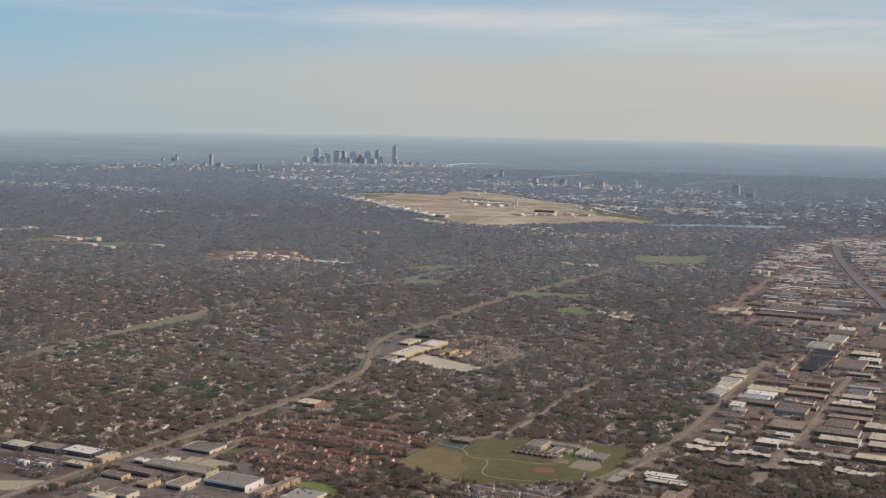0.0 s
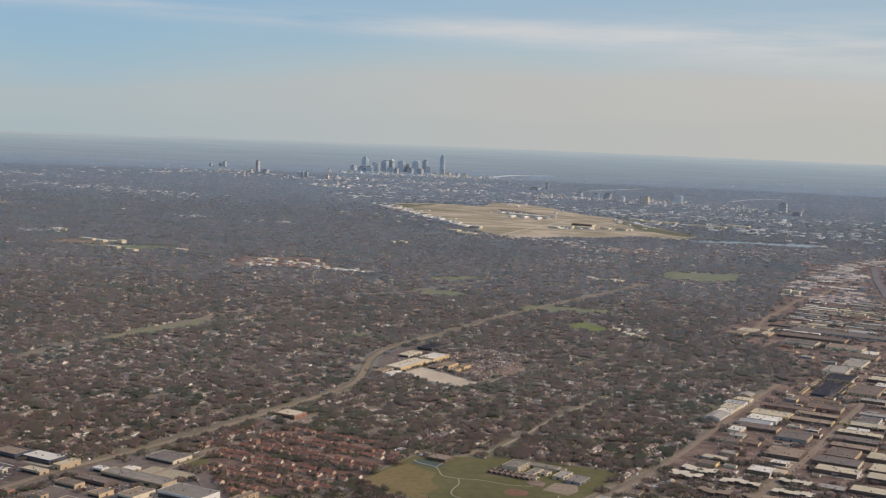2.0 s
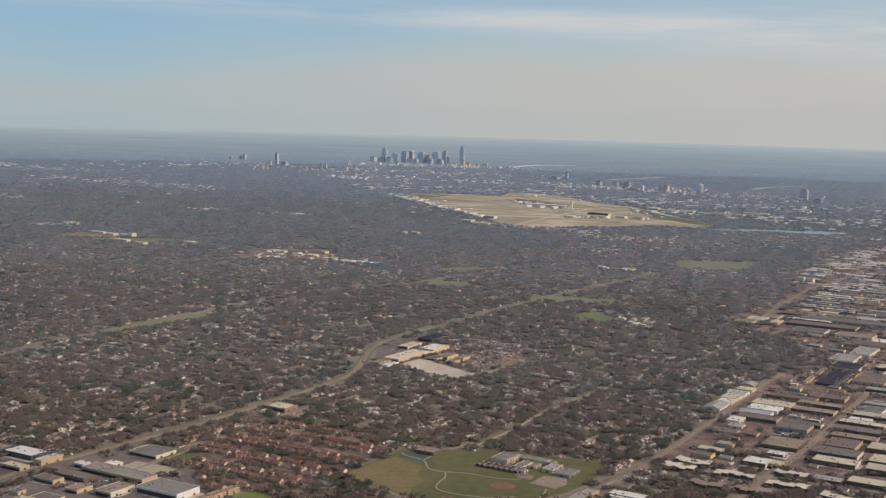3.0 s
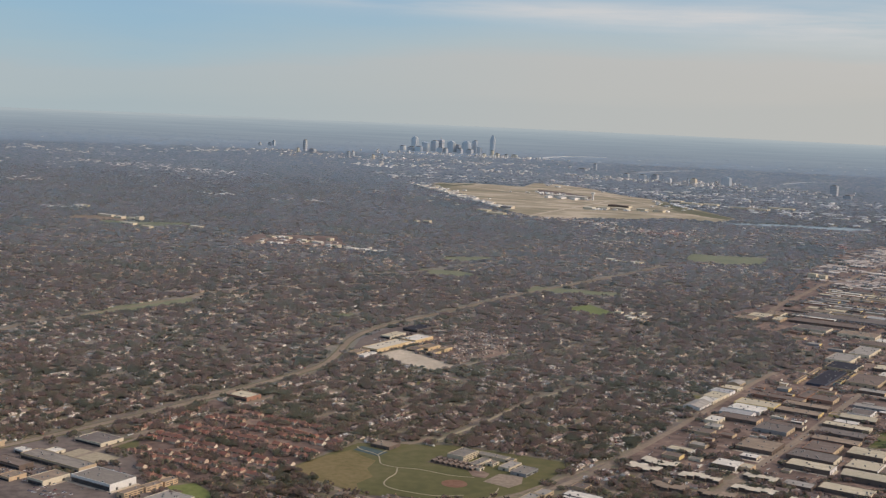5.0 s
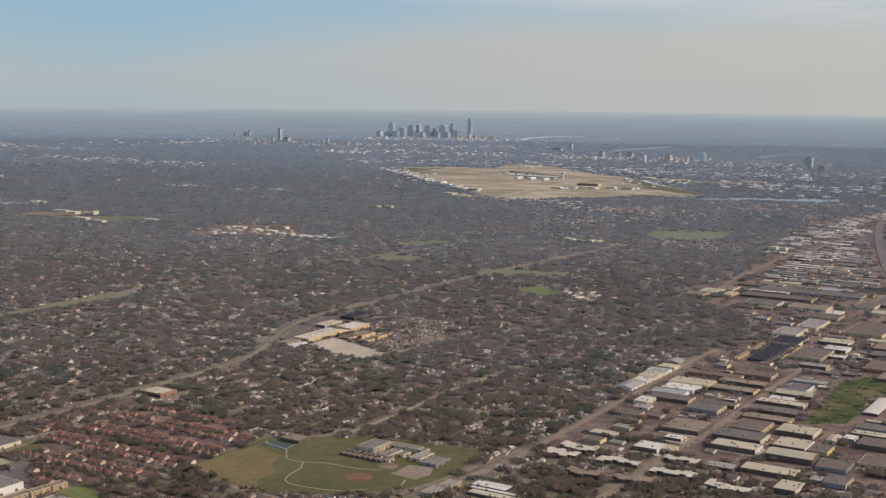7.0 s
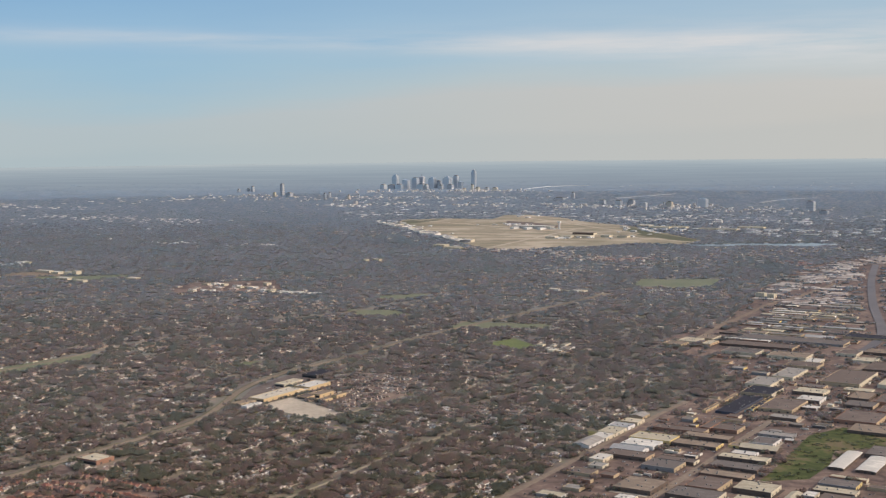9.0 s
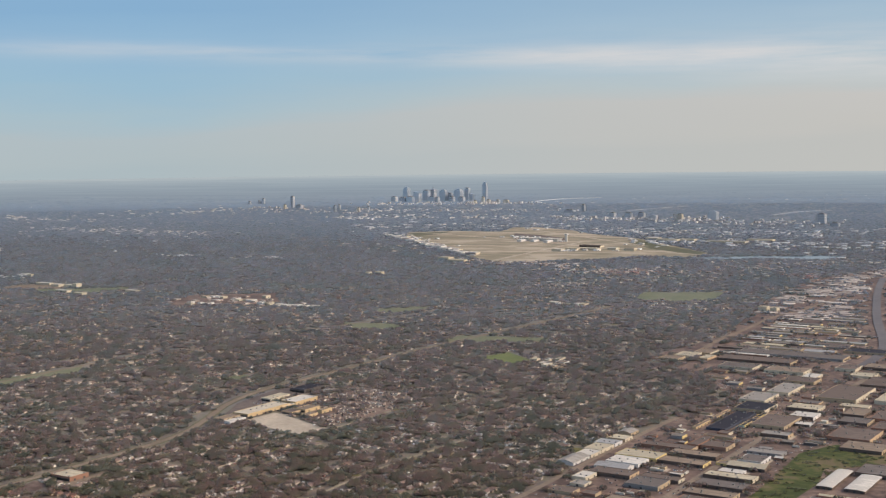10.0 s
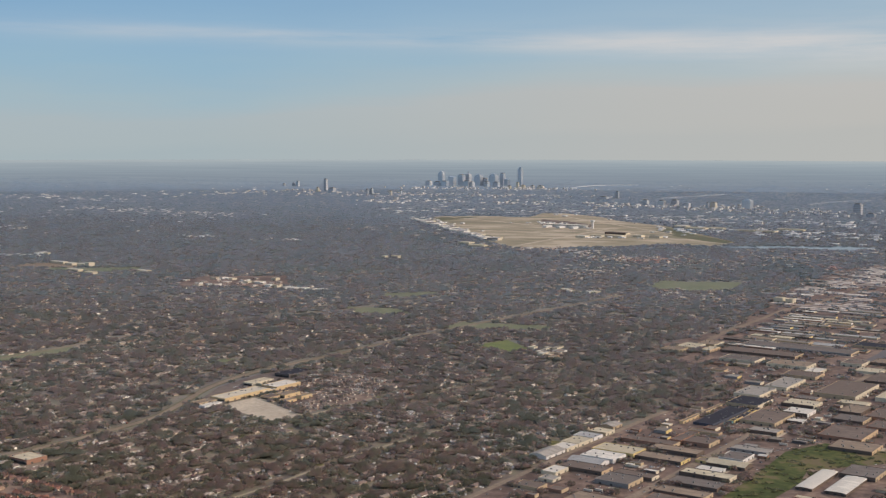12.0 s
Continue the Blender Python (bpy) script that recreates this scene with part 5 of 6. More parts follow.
# airfield buildings
for k in range(34):
    u, r, row = k / 33, (k * 7) % 5, k % 3
    hx, hy = -92 + 93 * u + (row - 1) * 7, 1318 - 222 * u - (row - 1) * 9
    box_building("hangar" if k % 2 else "warehouse", hx, hy, 5 + 1.3 * r, 5.5 + r % 3, 1.0 + 0.12 * r, ("white", "bluewhite", "white", "dusty", "bluewhite")[r], ("white", "white", "grey")[k % 3], far=True)
for x, y, w, d, roof in ((74, 1132, 9, 8, "white"), (86, 1142, 12, 9, "cream"), (101, 1141, 15, 9, "cream"), (102, 1172, 20, 8, "brown"), (120, 1144, 8, 7, "white"), (134, 1136, 9, 7, "greyblue"), (6, 1101, 6, 9, "white"), (-12, 1052, 10, 8, "cream"), (0, 1027, 14, 6, "cream"), (160, 1268, 12, 9, "white"), (172, 1244, 20, 8, "cream"), (190, 1244, 14, 8, "cream"), (214, 1222, 16, 8, "grey"), (230, 1214, 18, 8, "grey"), (254, 1237, 24, 8, "cream")):
    box_building("warehouse", x, y, w, d, 1.3, roof, "cream" if roof != "brown" else "brown", far=True)
base = new("airport_terminal")
base.matrix_world = Matrix.Translation((55, 1248, 0)) @ ALONG
tagged(base, "long low white airport terminal with piers on the airfield", "terminal")
place(new("hall", boxes_mesh("hall", [(-20, 20, -4, 4, 0, 2.6)], M_WALLS["white"])), parent=base)
place(new("roof", boxes_mesh("roof", [(-21, 21, -5, 5, 2.605, 2.9)], M_ROOFS["white"])), parent=base)
for k in range(3):
    place(new("pier", boxes_mesh("pier", [(-2, 2, -16, -4.1, 0, 1.9)], M_WALLS["white"])), -14 + 14 * k, 0, 0, base)
place(new("control_tower", boxes_mesh("control_tower", [(-0.8, 0.8, -0.8, 0.8, 0, 6), (-1.5, 1.5, -1.5, 1.5, 6, 7.4)], M_WALLS["white"])), 26, 2, 0, base)

# ---- houses ----


def house_parts(w, d, h, rise, wing, hip):
    """Walls and roof of a house as vertex and face lists: a main body, and a wing across it."""
    wv, wf, rv, rf = [], [], [], []

    def body(cx, cy, a, b, h, rise, hip, turn):
        def at(x, y, z):
            return (cx - y, cy + x, z) if turn else (cx + x, cy + y, z)
        k = len(wv)
        wv.extend([at(-a, -b, 0), at(a, -b, 0), at(a, b, 0), at(-a, b, 0), at(-a, -b, h), at(a, -b, h), at(a, b, h), at(-a, b, h)])
        for p, q in ((0, 1), (1, 2), (2, 3), (3, 0)):
            wf.extend([(k + p, k + q, k + q + 4), (k + p, k + q + 4, k + p + 4)])
        if not hip:
            wv.extend([at(-a, 0, h + rise * 0.97), at(a, 0, h + rise * 0.97)])
            wf.extend([(k + 5, k + 6, k + 9), (k + 7, k + 4, k + 8)])
        o, e = 0.1, a if not hip else a - b * 0.8
        j = len(rv)
        rv.extend([at(-a - o, -b - o, h - 0.03), at(a + o, -b - o, h - 0.03), at(a + o, b + o, h - 0.03), at(-a - o, b + o, h - 0.03), at(-e - (0 if hip else o), 0, h + rise), at(e + (0 if hip else o), 0, h + rise)])
        rf.extend([(j, j + 1, j + 5), (j, j + 5, j + 4), (j + 2, j + 3, j + 4), (j + 2, j + 4, j + 5)])
        if hip:
            rf.extend([(j + 1, j + 2, j + 5), (j + 3, j, j + 4)])

    body(0, 0, w / 2, d / 2, h, rise, hip, False)
    if wing:
        body(wing * w * 0.27, -d * 0.45, d * 0.42, w * 0.2, h, rise * 0.85, hip, True)
    return wv, wf, rv, rf


KINDS = [house_parts(w, d, 0.42, rise * 0.8, wing, hip) for w, d, rise, wing, hip in ((2.6, 1.5, 0.5, 1, False), (2.9, 1.6, 0.45, -1, True), (2.3, 1.5, 0.55, 0, False), (3.2, 1.6, 0.42, 1, True), (2.7, 1.7, 0.5, -1, False), (2.4, 1.8, 0.5, 0, True))]
TOWN = [house_parts(w, d, h, rise, wing, hip) for w, d, h, rise, wing, hip in ((2.1, 1.6, 0.55, 0.5, 1, False), (2.3, 1.5, 0.5, 0.5, -1, True), (1.9, 1.7, 0.6, 0.5, 0, False), (2.4, 1.5, 0.55, 0.5, 1, True))]


CABINS = [house_parts(1.3, 0.7, 0.4, 0.22, 0, False), house_parts(1.1, 0.8, 0.45, 0.25, 0, True)]


def rows_of_houses(y0, y1, street, lot, keep, zone=None, near=0.28):
    """House places along the streets of the grid, in quarters whose streets run one way or the other: x, y, turn."""
    out = []
    for way in (0, 1):
        for side, turn in ((street * near, 0.0), (street * (1 - near), math.pi)):
            u, v = np.meshgrid(np.arange(-900, 1500, street) + side, np.arange(-900, 1500, lot))
            u, v = u.ravel() + rng.normal(0, 0.25, u.size), v.ravel() + rng.normal(0, 0.3, u.size)
            if way:
                u, v = v, u
            quarter = (np.sin(np.floor(u / 63) * 12.9 + np.floor(v / 84) * 78.2) * 43758.5) % 1 < 0.35
            k = (quarter == bool(way)) if not zone else np.full(u.size, way == 0)
            x, y = (AX[0] * u + BX[0] * v)[k], (AX[1] * u + BX[1] * v)[k]
            out.append(np.stack([x, y, turn + (math.pi / 2 if way else 0) + rng.normal(0, 0.06, x.size)], -1))
    p = np.concatenate(out)
    x, y = p[:, 0], p[:, 1]
    left, right = np.minimum(-112 - 0.345 * (y - 283), -40 - 0.525 * (y - 348)), np.maximum(122 + 0.355 * (y - 295), 185 + 0.2 * (y - 379))
    k = (y >= y0) & (y < y1) & (x > left) & (x < right) & (rng.random(len(p)) < keep)
    for ox, oy in ((0, 0), (1, 0), (-1, 0), (0, 1), (0, -1)):
        k &= free(x + ox, y + oy, blocked)
    k &= inside(zone, x, y) if zone else free(x, y, thin)
    return p[k]


def apart(p, gap):
    """Leaves out places nearer to another than gap."""
    seen, out = {}, []
    for row in p:
        c = (int(row[0] // gap), int(row[1] // gap))
        if all((row[0] - q[0]) ** 2 + (row[1] - q[1]) ** 2 > gap * gap for i in (-1, 0, 1) for j in (-1, 0, 1) for q in seen.get((c[0] + i, c[1] + j), ())):
            seen.setdefault(c, []).append(row)
            out.append(row)
    return np.array(out)


def joined_houses(name, places, kinds, label, mats):
    vs, fs, mi, n = [], [], [], 0
    for k, (wv, wf, rv, rf) in enumerate(kinds):
        p = places[k::len(kinds)]
        c, s, size = np.cos(p[:, 2] + GRID - math.pi / 2), np.sin(p[:, 2] + GRID - math.pi / 2), rng.uniform(0.8, 1.12, len(p))
        for verts, faces, slot in ((wv, wf, 0), (rv, rf, 1)):
            v, f = np.array(verts)[None] * size[:, None, None], np.array(faces)
            v = np.stack([v[..., 0] * c[:, None] - v[..., 1] * s[:, None] + p[:, :1], v[..., 0] * s[:, None] + v[..., 1] * c[:, None] + p[:, 1:2], v[..., 2]], -1)
            vs.append(v.reshape(-1, 3))
            fs.append((f[None] + (np.arange(len(p)) * len(verts))[:, None, None]).reshape(-1, 3) + n)
            mi.append(np.full(len(p) * len(faces), slot))
            n += len(p) * len(verts)
    return tagged(new(name, mesh_of(name, np.concatenate(vs), np.concatenate(fs), mats, np.concatenate(mi))), label, "houses", kind="stuff")


CHIMNEY_MESH = boxes_mesh("chimney", [(-0.1, 0.1, -0.1, 0.1, 0, 0.5), (-0.12, 0.12, -0.12, 0.12, 0.5, 0.54)], M_WALLS["brick"])
GARAGE_MESH = boxes_mesh("garage_door", [(-0.25, 0.25, -0.015, 0.015, 0, 0.34)], M_WALLS["cream"])


def house(kind, wall, roof, name, label, category):
    base = new(name)
    tagged(base, label, category, "houses by the park")
    wv, wf, rv, rf = kind
    place(new("wall", mesh_of("wall", wv, wf, wall)), parent=base)
    top_ob = place(new("roof", mesh_of("roof", rv, rf, roof)), parent=base)
    xs, ys, zs = [p[0] for p in wv[:8]], [p[1] for p in wv[:8]], wv[4][2]
    place(new("chimney", CHIMNEY_MESH), max(xs) * 0.5, 0.1, zs + 0.15, top_ob)
    place(new("garage_door", GARAGE_MESH), max(xs) * 0.1, max(ys) + 0.016, 0.02, base)
    place(new("window", PANE_MESH), -max(xs) * 0.5, max(ys) + 0.013, 0.2, base).scale = (0.6, 1, 1)
    ob = place(new("window", PANE_MESH), max(xs) + 0.013, 0, 0.2, base)
    ob.rotation_euler.z = math.pi / 2
    ob.scale = (0.5, 1, 1)
    return base


def suburb_streets():
    """Narrow streets of the grid between the rows of houses, each quarter's own way, and the wider ones round the quarters."""
    segs = []
    for i in range(-12, 24):
        for j in range(-9, 12):
            u0, v0 = i * 63, j * 84
            way = (math.sin(i * 12.9 + j * 78.2) * 43758.5) % 1 < 0.35
            lines = [(u0, v0, u0 + 63, v0, 1.5), (u0, v0, u0, v0 + 84, 1.2)]
            if way:
                k = math.ceil((v0 + 900) / 11.5)
                while k * 11.5 - 900 < v0 + 84:
                    lines.append((u0, k * 11.5 - 900, u0 + 63, k * 11.5 - 900, 0.95))
                    k += 1
            else:
                k = math.ceil((u0 + 900) / 11.5)
                while k * 11.5 - 900 < u0 + 63:
                    lines.append((k * 11.5 - 900, v0, k * 11.5 - 900, v0 + 84, 0.95))
                    k += 1
            for a, b_, c, d, w in lines:
                n = int(max(c - a, d - b_) / 3)
                for s in range(n):
                    segs.append((a + (c - a) * s / n, b_ + (d - b_) * s / n, a + (c - a) * (s + 1) / n, b_ + (d - b_) * (s + 1) / n, w))
    g = np.array(segs)
    x0, y0 = AX[0] * g[:, 0] + BX[0] * g[:, 1], AX[1] * g[:, 0] + BX[1] * g[:, 1]
    x1, y1 = AX[0] * g[:, 2] + BX[0] * g[:, 3], AX[1] * g[:, 2] + BX[1] * g[:, 3]
    mx, my = (x0 + x1) / 2, (y0 + y1) / 2
    k = (my > 270) & (my < 900) & (mx > -125 - 0.53 * (my - 270)) & (mx < 130 + 0.36 * (my - 270)) & ~inside(RED, mx, my)
    for x, y in ((x0, y0), (mx, my), (x1, y1)):
        k &= free(x, y, blocked) & free(x, y, thin)
    verts, faces = [], []
    for x, y, p, q, w in zip(x0[k], y0[k], x1[k], y1[k], g[k, 4]):
        d = Vector((p - x, q - y)).normalized()
        s = Vector((d.y, -d.x)) * w / 2
        n = len(verts)
        verts += [(x - s.x, y - s.y, 0.03 + w * 0.004), (x + s.x, y + s.y, 0.03 + w * 0.004), (p + s.x, q + s.y, 0.03 + w * 0.004), (p - s.x, q - s.y, 0.03 + w * 0.004)]
        faces.append((n, n + 1, n + 2, n + 3))
        t = s * 0.6
        mark(blocked, [(x - t.x, y - t.y), (x + t.x, y + t.y), (p + t.x, q + t.y), (p - t.x, q - t.y)])
    tagged(new("road_suburb", mesh_of("road_suburb", verts, faces, M_ROAD)), "narrow worn streets between rows of houses and trees", "road", kind="structure")


RED = [(-55, 332), (-34, 369), (-10.4, 357), (-0.6, 345), (-10.5, 315.5), (-21, 303), (-30, 303), (-38, 300), (-47, 316)]
flat("town_yard", RED, 0.022, M_LOT, "brown ground and lanes between town houses", "yard", block=False)
red_places = apart(rows_of_houses(285, 372, 11.5, 1.85, 0.97, RED, 0.34), 1.7)
keep_out = thin.copy()
mark(thin, RED)
row_k = np.arange(11) / 10.0
row_homes = np.stack([-54.8 + 9.3 * row_k, 340.6 + 22.4 * row_k, np.full(11, math.pi / 2)], -1)
red_places = np.concatenate([row_homes, red_places])
suburb_streets()
near_places = apart(rows_of_houses(268, 840, 11.5, 3.5, 0.8), 2.9)
close_wood = [(90, 545), (118, 602), (134, 590), (120, 583), (136, 543), (146, 495), (124, 470), (102, 450), (90, 470)]
near_places = near_places[~inside(close_wood, near_places[:, 0], near_places[:, 1]) | (rng.random(len(near_places)) < 0.2)]
dense_zone = [(3.2, 493.5), (21, 512), (34.2, 487), (33.2, 468.6), (18.7, 448), (8.6, 456)]
thin = keep_out
mark(thin, dense_zone)
yard_zone = [(6, 284), (9.5, 299.5), (16, 302.5), (26, 301.6), (33, 296.5), (33.5, 284)]
mark(thin, yard_zone)
cabins = np.concatenate([apart(rows_of_houses(440, 515, 3.6, 1.7, 0.95, dense_zone), 1.4), apart(rows_of_houses(280, 305, 2.6, 1.6, 0.95, yard_zone), 1.2)])
firsts = {}
count = 0
for places, kinds, wall, roof, name, label, category in (
    (red_places, TOWN, M_HWALL1, M_RROOF, "town_house", "two-storey brick town house with a rust-red tiled roof", "house"),
    (near_places[near_places[:, 1] < 312], KINDS, M_HWALL1, M_HROOF1, "house", "single-storey suburban house with a grey-brown shingle roof", "house"),
):
    for n, (x, y, turn) in enumerate(places):
        if count >= 300:
            break
        k = (name, n % len(kinds))
        m = Matrix.Translation((x, y, 0)) @ Matrix.Rotation(turn + GRID - math.pi / 2, 4, "Z")
        if k not in firsts:
            firsts[k] = house(kinds[n % len(kinds)], wall, roof, name, label, category)
            firsts[k].matrix_world = m
        else:
            copy_thing(firsts[k], m)
        count += 1
suburb = near_places[(near_places[:, 1] >= 312) & (rng.random(len(near_places)) < np.clip(1.5 - near_places[:, 1] / 700, 0.35, 1.0))]
joined_houses("suburb_houses", suburb, KINDS, "single-storey houses along wooded suburban streets", [M_HWALL, M_HROOF])
# Extra whites, so that parked cars also stand in for glints off roofs.
M_DRIVE = material("driveway_car_paint", [(0.03, 0.03, 0.035), (0.62, 0.62, 0.60), (0.12, 0.12, 0.13), (0.24, 0.21, 0.18), (0.82, 0.80, 0.76), (0.45, 0.41, 0.35), (0.22, 0.06, 0.05), (0.70, 0.68, 0.64)], (0.2,), rough=0.35, gloss=0.4, island=0.95)
drives = []
for x, y, turn in suburb:
    for _ in range(rng.integers(1, 8) if y < 560 else rng.integers(0, 4)):
        a = turn + GRID - math.pi / 2
        px, py = rng.uniform(-1.5, 1.5), rng.choice((1.5, 1.9, 2.3))
        drives.append((x + px * math.cos(a) - py * math.sin(a), y + px * math.sin(a) + py * math.cos(a), 0.34, 0.8, 0.24) if rng.random() < 0.6 else (x - px * math.cos(a) + py * math.sin(a), y - px * math.sin(a) - py * math.cos(a), 0.6, 0.5, 0.36))
joined_boxes("driveway_cars", drives, "cars and small sheds beside suburban houses", M_DRIVE, "cars")
joined_houses("cabins", cabins, CABINS, "small close-set pale cabins on bare ground", [M_HWALL, M_HROOF])
mark(blocked, yard_zone)
i, j = (red_places[:, 0] - MX0).astype(int), (red_places[:, 1] - MY0).astype(int)
ok = (i >= 0) & (i < MW) & (j >= 0) & (j < MH)
blocked[j[ok], i[ok]] = True

# ---- trees ----
M_YARD = material("yard_lawn", [(0.09, 0.095, 0.03), (0.15, 0.135, 0.05), (0.20, 0.165, 0.085)], (0.8, 0.08), gloss=0.12, island=0.4)
ICO = bmesh.new()
bmesh.ops.create_icosphere(ICO, subdivisions=1, radius=1)
ICO_V = np.array([v.co[:] for v in ICO.verts])
ICO_F = np.array([[v.index for v in f.verts] for f in ICO.faces])
ICO.free()
OCT_V = np.array([(1, 0, 0), (0, 1, 0), (-1, 0, 0), (0, -1, 0), (0, 0, 1), (0, 0, -1)], float)
OCT_F = np.array([(0, 1, 4), (1, 2, 4), (2, 3, 4), (3, 0, 4), (1, 0, 5), (2, 1, 5), (3, 2, 5), (0, 3, 5)])


def crowns(name, xs, ys, size, high, mat, label, lumps=4, wide=0.55):
    """Many tree crowns as one mesh, each of some small uneven clumps with gaps."""
    n = len(xs)
    vs, fs, nv = [], [], 0
    for k in range(lumps):
        r = size * wide * rng.uniform(0.6, 1.3, n)
        way, far = rng.uniform(0, 6.283, n), np.sqrt(rng.random(n)) * size * (0.9 if lumps > 1 else 0)
        v = OCT_V[None] * rng.uniform(0.55, 1.4, (n, 6, 1)) * np.stack([r, r, np.minimum(r * 0.9, high * 0.5)], -1)[:, None]
        a = rng.uniform(0, 6.283, n)[:, None]
        v = np.stack([v[..., 0] * np.cos(a) - v[..., 1] * np.sin(a), v[..., 0] * np.sin(a) + v[..., 1] * np.cos(a), v[..., 2]], -1)
        top = high * (0.82 - 0.42 * (far / (size + 1e-6)) ** 2) * rng.uniform(0.7, 1.05, n)
        v += np.stack([xs + far * np.cos(way), ys + far * np.sin(way), top], -1)[:, None]
        vs.append(v.reshape(-1, 3))
        fs.append((OCT_F[None] + (np.arange(n) * 6)[:, None, None]).reshape(-1, 3) + nv)
        nv += n * 6
    return tagged(new(name, mesh_of(name, np.concatenate(vs), np.concatenate(fs), mat)), label, "trees", kind="stuff")


def tree(seed):
    """One street tree: a tapered trunk with limbs, and a crown of small clumps with gaps."""
    r = np.random.default_rng(seed)
    base = new("tree")
    tagged(base, "bare grey-brown street tree with a rounded uneven crown", "tree", "trees round the park")
    v, f = [], []

    def limb(p, q, r0, r1):
        k = len(v)
        for c, rr in ((p, r0), (q, r1)):
            for i in range(5):
                v.append((c[0] + rr * math.cos(i * 1.2566), c[1] + rr * math.sin(i * 1.2566), c[2]))
        f.extend((k + i, k + (i + 1) % 5, k + 5 + (i + 1) % 5, k + 5 + i) for i in range(5))

    limb((0, 0, -0.02), (0, 0, 0.55), 0.07, 0.045)
    tips = []
    for k in range(5):
        a = k * 1.26 + r.uniform(-0.4, 0.4)
        q = (0.42 * math.cos(a), 0.42 * math.sin(a), r.uniform(0.8, 1.1))
        limb((0, 0, 0.5), q, 0.04, 0.015)
        tips.append(q)
    place(new("trunk", mesh_of("trunk", v, f, M_BARK)), parent=base)
    cv, cf = [], []
    for k in range(16):
        c = np.array(tips[k % 5]) + r.normal(0, 0.2, 3) * (1, 1, 0.8)
        cf.append(ICO_F + k * len(ICO_V))
        cv.append(c + ICO_V * r.uniform(0.5, 1.4, (len(ICO_V), 1)) * r.uniform(0.16, 0.3))
    place(new("crown", mesh_of("crown", np.concatenate(cv), np.concatenate(cf), M_NEAR, smooth=True)), parent=base)
    return base


def scatter(y0, y1, each):
    """Places for one tree in so many square units, over the land that lies in view."""
    blend = 0.09
    y0, y1 = y0 * (1 - blend) if y0 > 270 else y0, y1 * (1 + blend)
    n = int((y1 - y0) * 2600 * max(1.0, y1 / 1900) / each)
    xs, ys = rng.uniform(-1300, 1300, n) * max(1.0, y1 / 1900), rng.uniform(y0, y1, n)
    share = np.clip((y1 - ys) / (2 * blend / (1 + blend) * y1), 0, 1)
    if y0 > 270:
        share *= np.clip((ys - y0) / (2 * blend / (1 - blend) * y0), 0, 1)
    k = rng.random(n) < share
    xs, ys = xs[k], ys[k]
    left = np.minimum(-125 - 0.36 * (ys - 283), -72 - 0.53 * (ys - 348))
    right = np.maximum(125 + 0.355 * (ys - 295), 188 + 0.2 * (ys - 379))
    k = (xs > left) & (xs < right)
    xs, ys = xs[k], ys[k]
    clump = np.sin(xs * 0.31 + 1.3) * np.sin(ys * 0.23 + 0.5) + np.sin(xs * 0.13 - ys * 0.17) > 0.75
    k = free(xs, ys, blocked) & (free(xs, ys, thin) | (rng.random(len(xs)) < np.where(clump, 0.7, 0.13)))
    row = (xs * AX[0] + ys * AX[1] + 900) % 11.5
    k &= ~inside(RED, xs, ys) | (rng.random(len(xs)) < np.where((row < 2.6) & (row > 0.6) | (row > 9.4) & (row < 10.9), 0.85, np.where(abs(row - 5.75) < 0.7, 0.5, 0.05)))
    return xs[k], ys[k]


# green yards among the houses
n = 1500
xs, ys = rng.uniform(-300, 330, n), 272 + 480 * rng.random(n) ** 1.4
k = free(xs, ys, blocked) & free(xs, ys, thin) & ~inside(RED, xs, ys) & (np.sin(xs * 0.09 + 2) * np.sin(ys * 0.06) > -0.25)
bits = []
for x, y in zip(xs[k], ys[k]):
    bits.append((x, y, rng.uniform(1.6, 4.2), rng.uniform(1.4, 3.0)))
verts, faces = [], []
for n, (x, y, w, d) in enumerate(bits):
    for p in range(8):
        a, r = p * math.tau / 8 + 0.3, rng.uniform(0.8, 1.15)
        verts.append((x + BX[0] * w / 2 * r * math.cos(a) + AX[0] * d / 2 * r * math.sin(a), y + BX[1] * w / 2 * r * math.cos(a) + AX[1] * d / 2 * r * math.sin(a), 0.012 + 0.00001 * n))
    faces.append(tuple(n * 8 + p for p in range(8)))
tagged(new("yard_grass", mesh_of("yard_grass", verts, faces, M_YARD)), "patches of green and yellow winter lawn between houses", "grass", kind="stuff")
for q in bits[::3]:
    mark(blocked, [(q[0] + BX[0] * p * q[2] * 0.36 + AX[0] * o * q[3] * 0.36, q[1] + BX[1] * p * q[2] * 0.36 + AX[1] * o * q[3] * 0.36) for p, o in ((-1, -1), (1, -1), (1, 1), (-1, 1))])
i, j = (np.array([q[0] for q in bits]) - MX0).astype(int), (np.array([q[1] for q in bits]) - MY0).astype(int)
blocked[j, i] = True

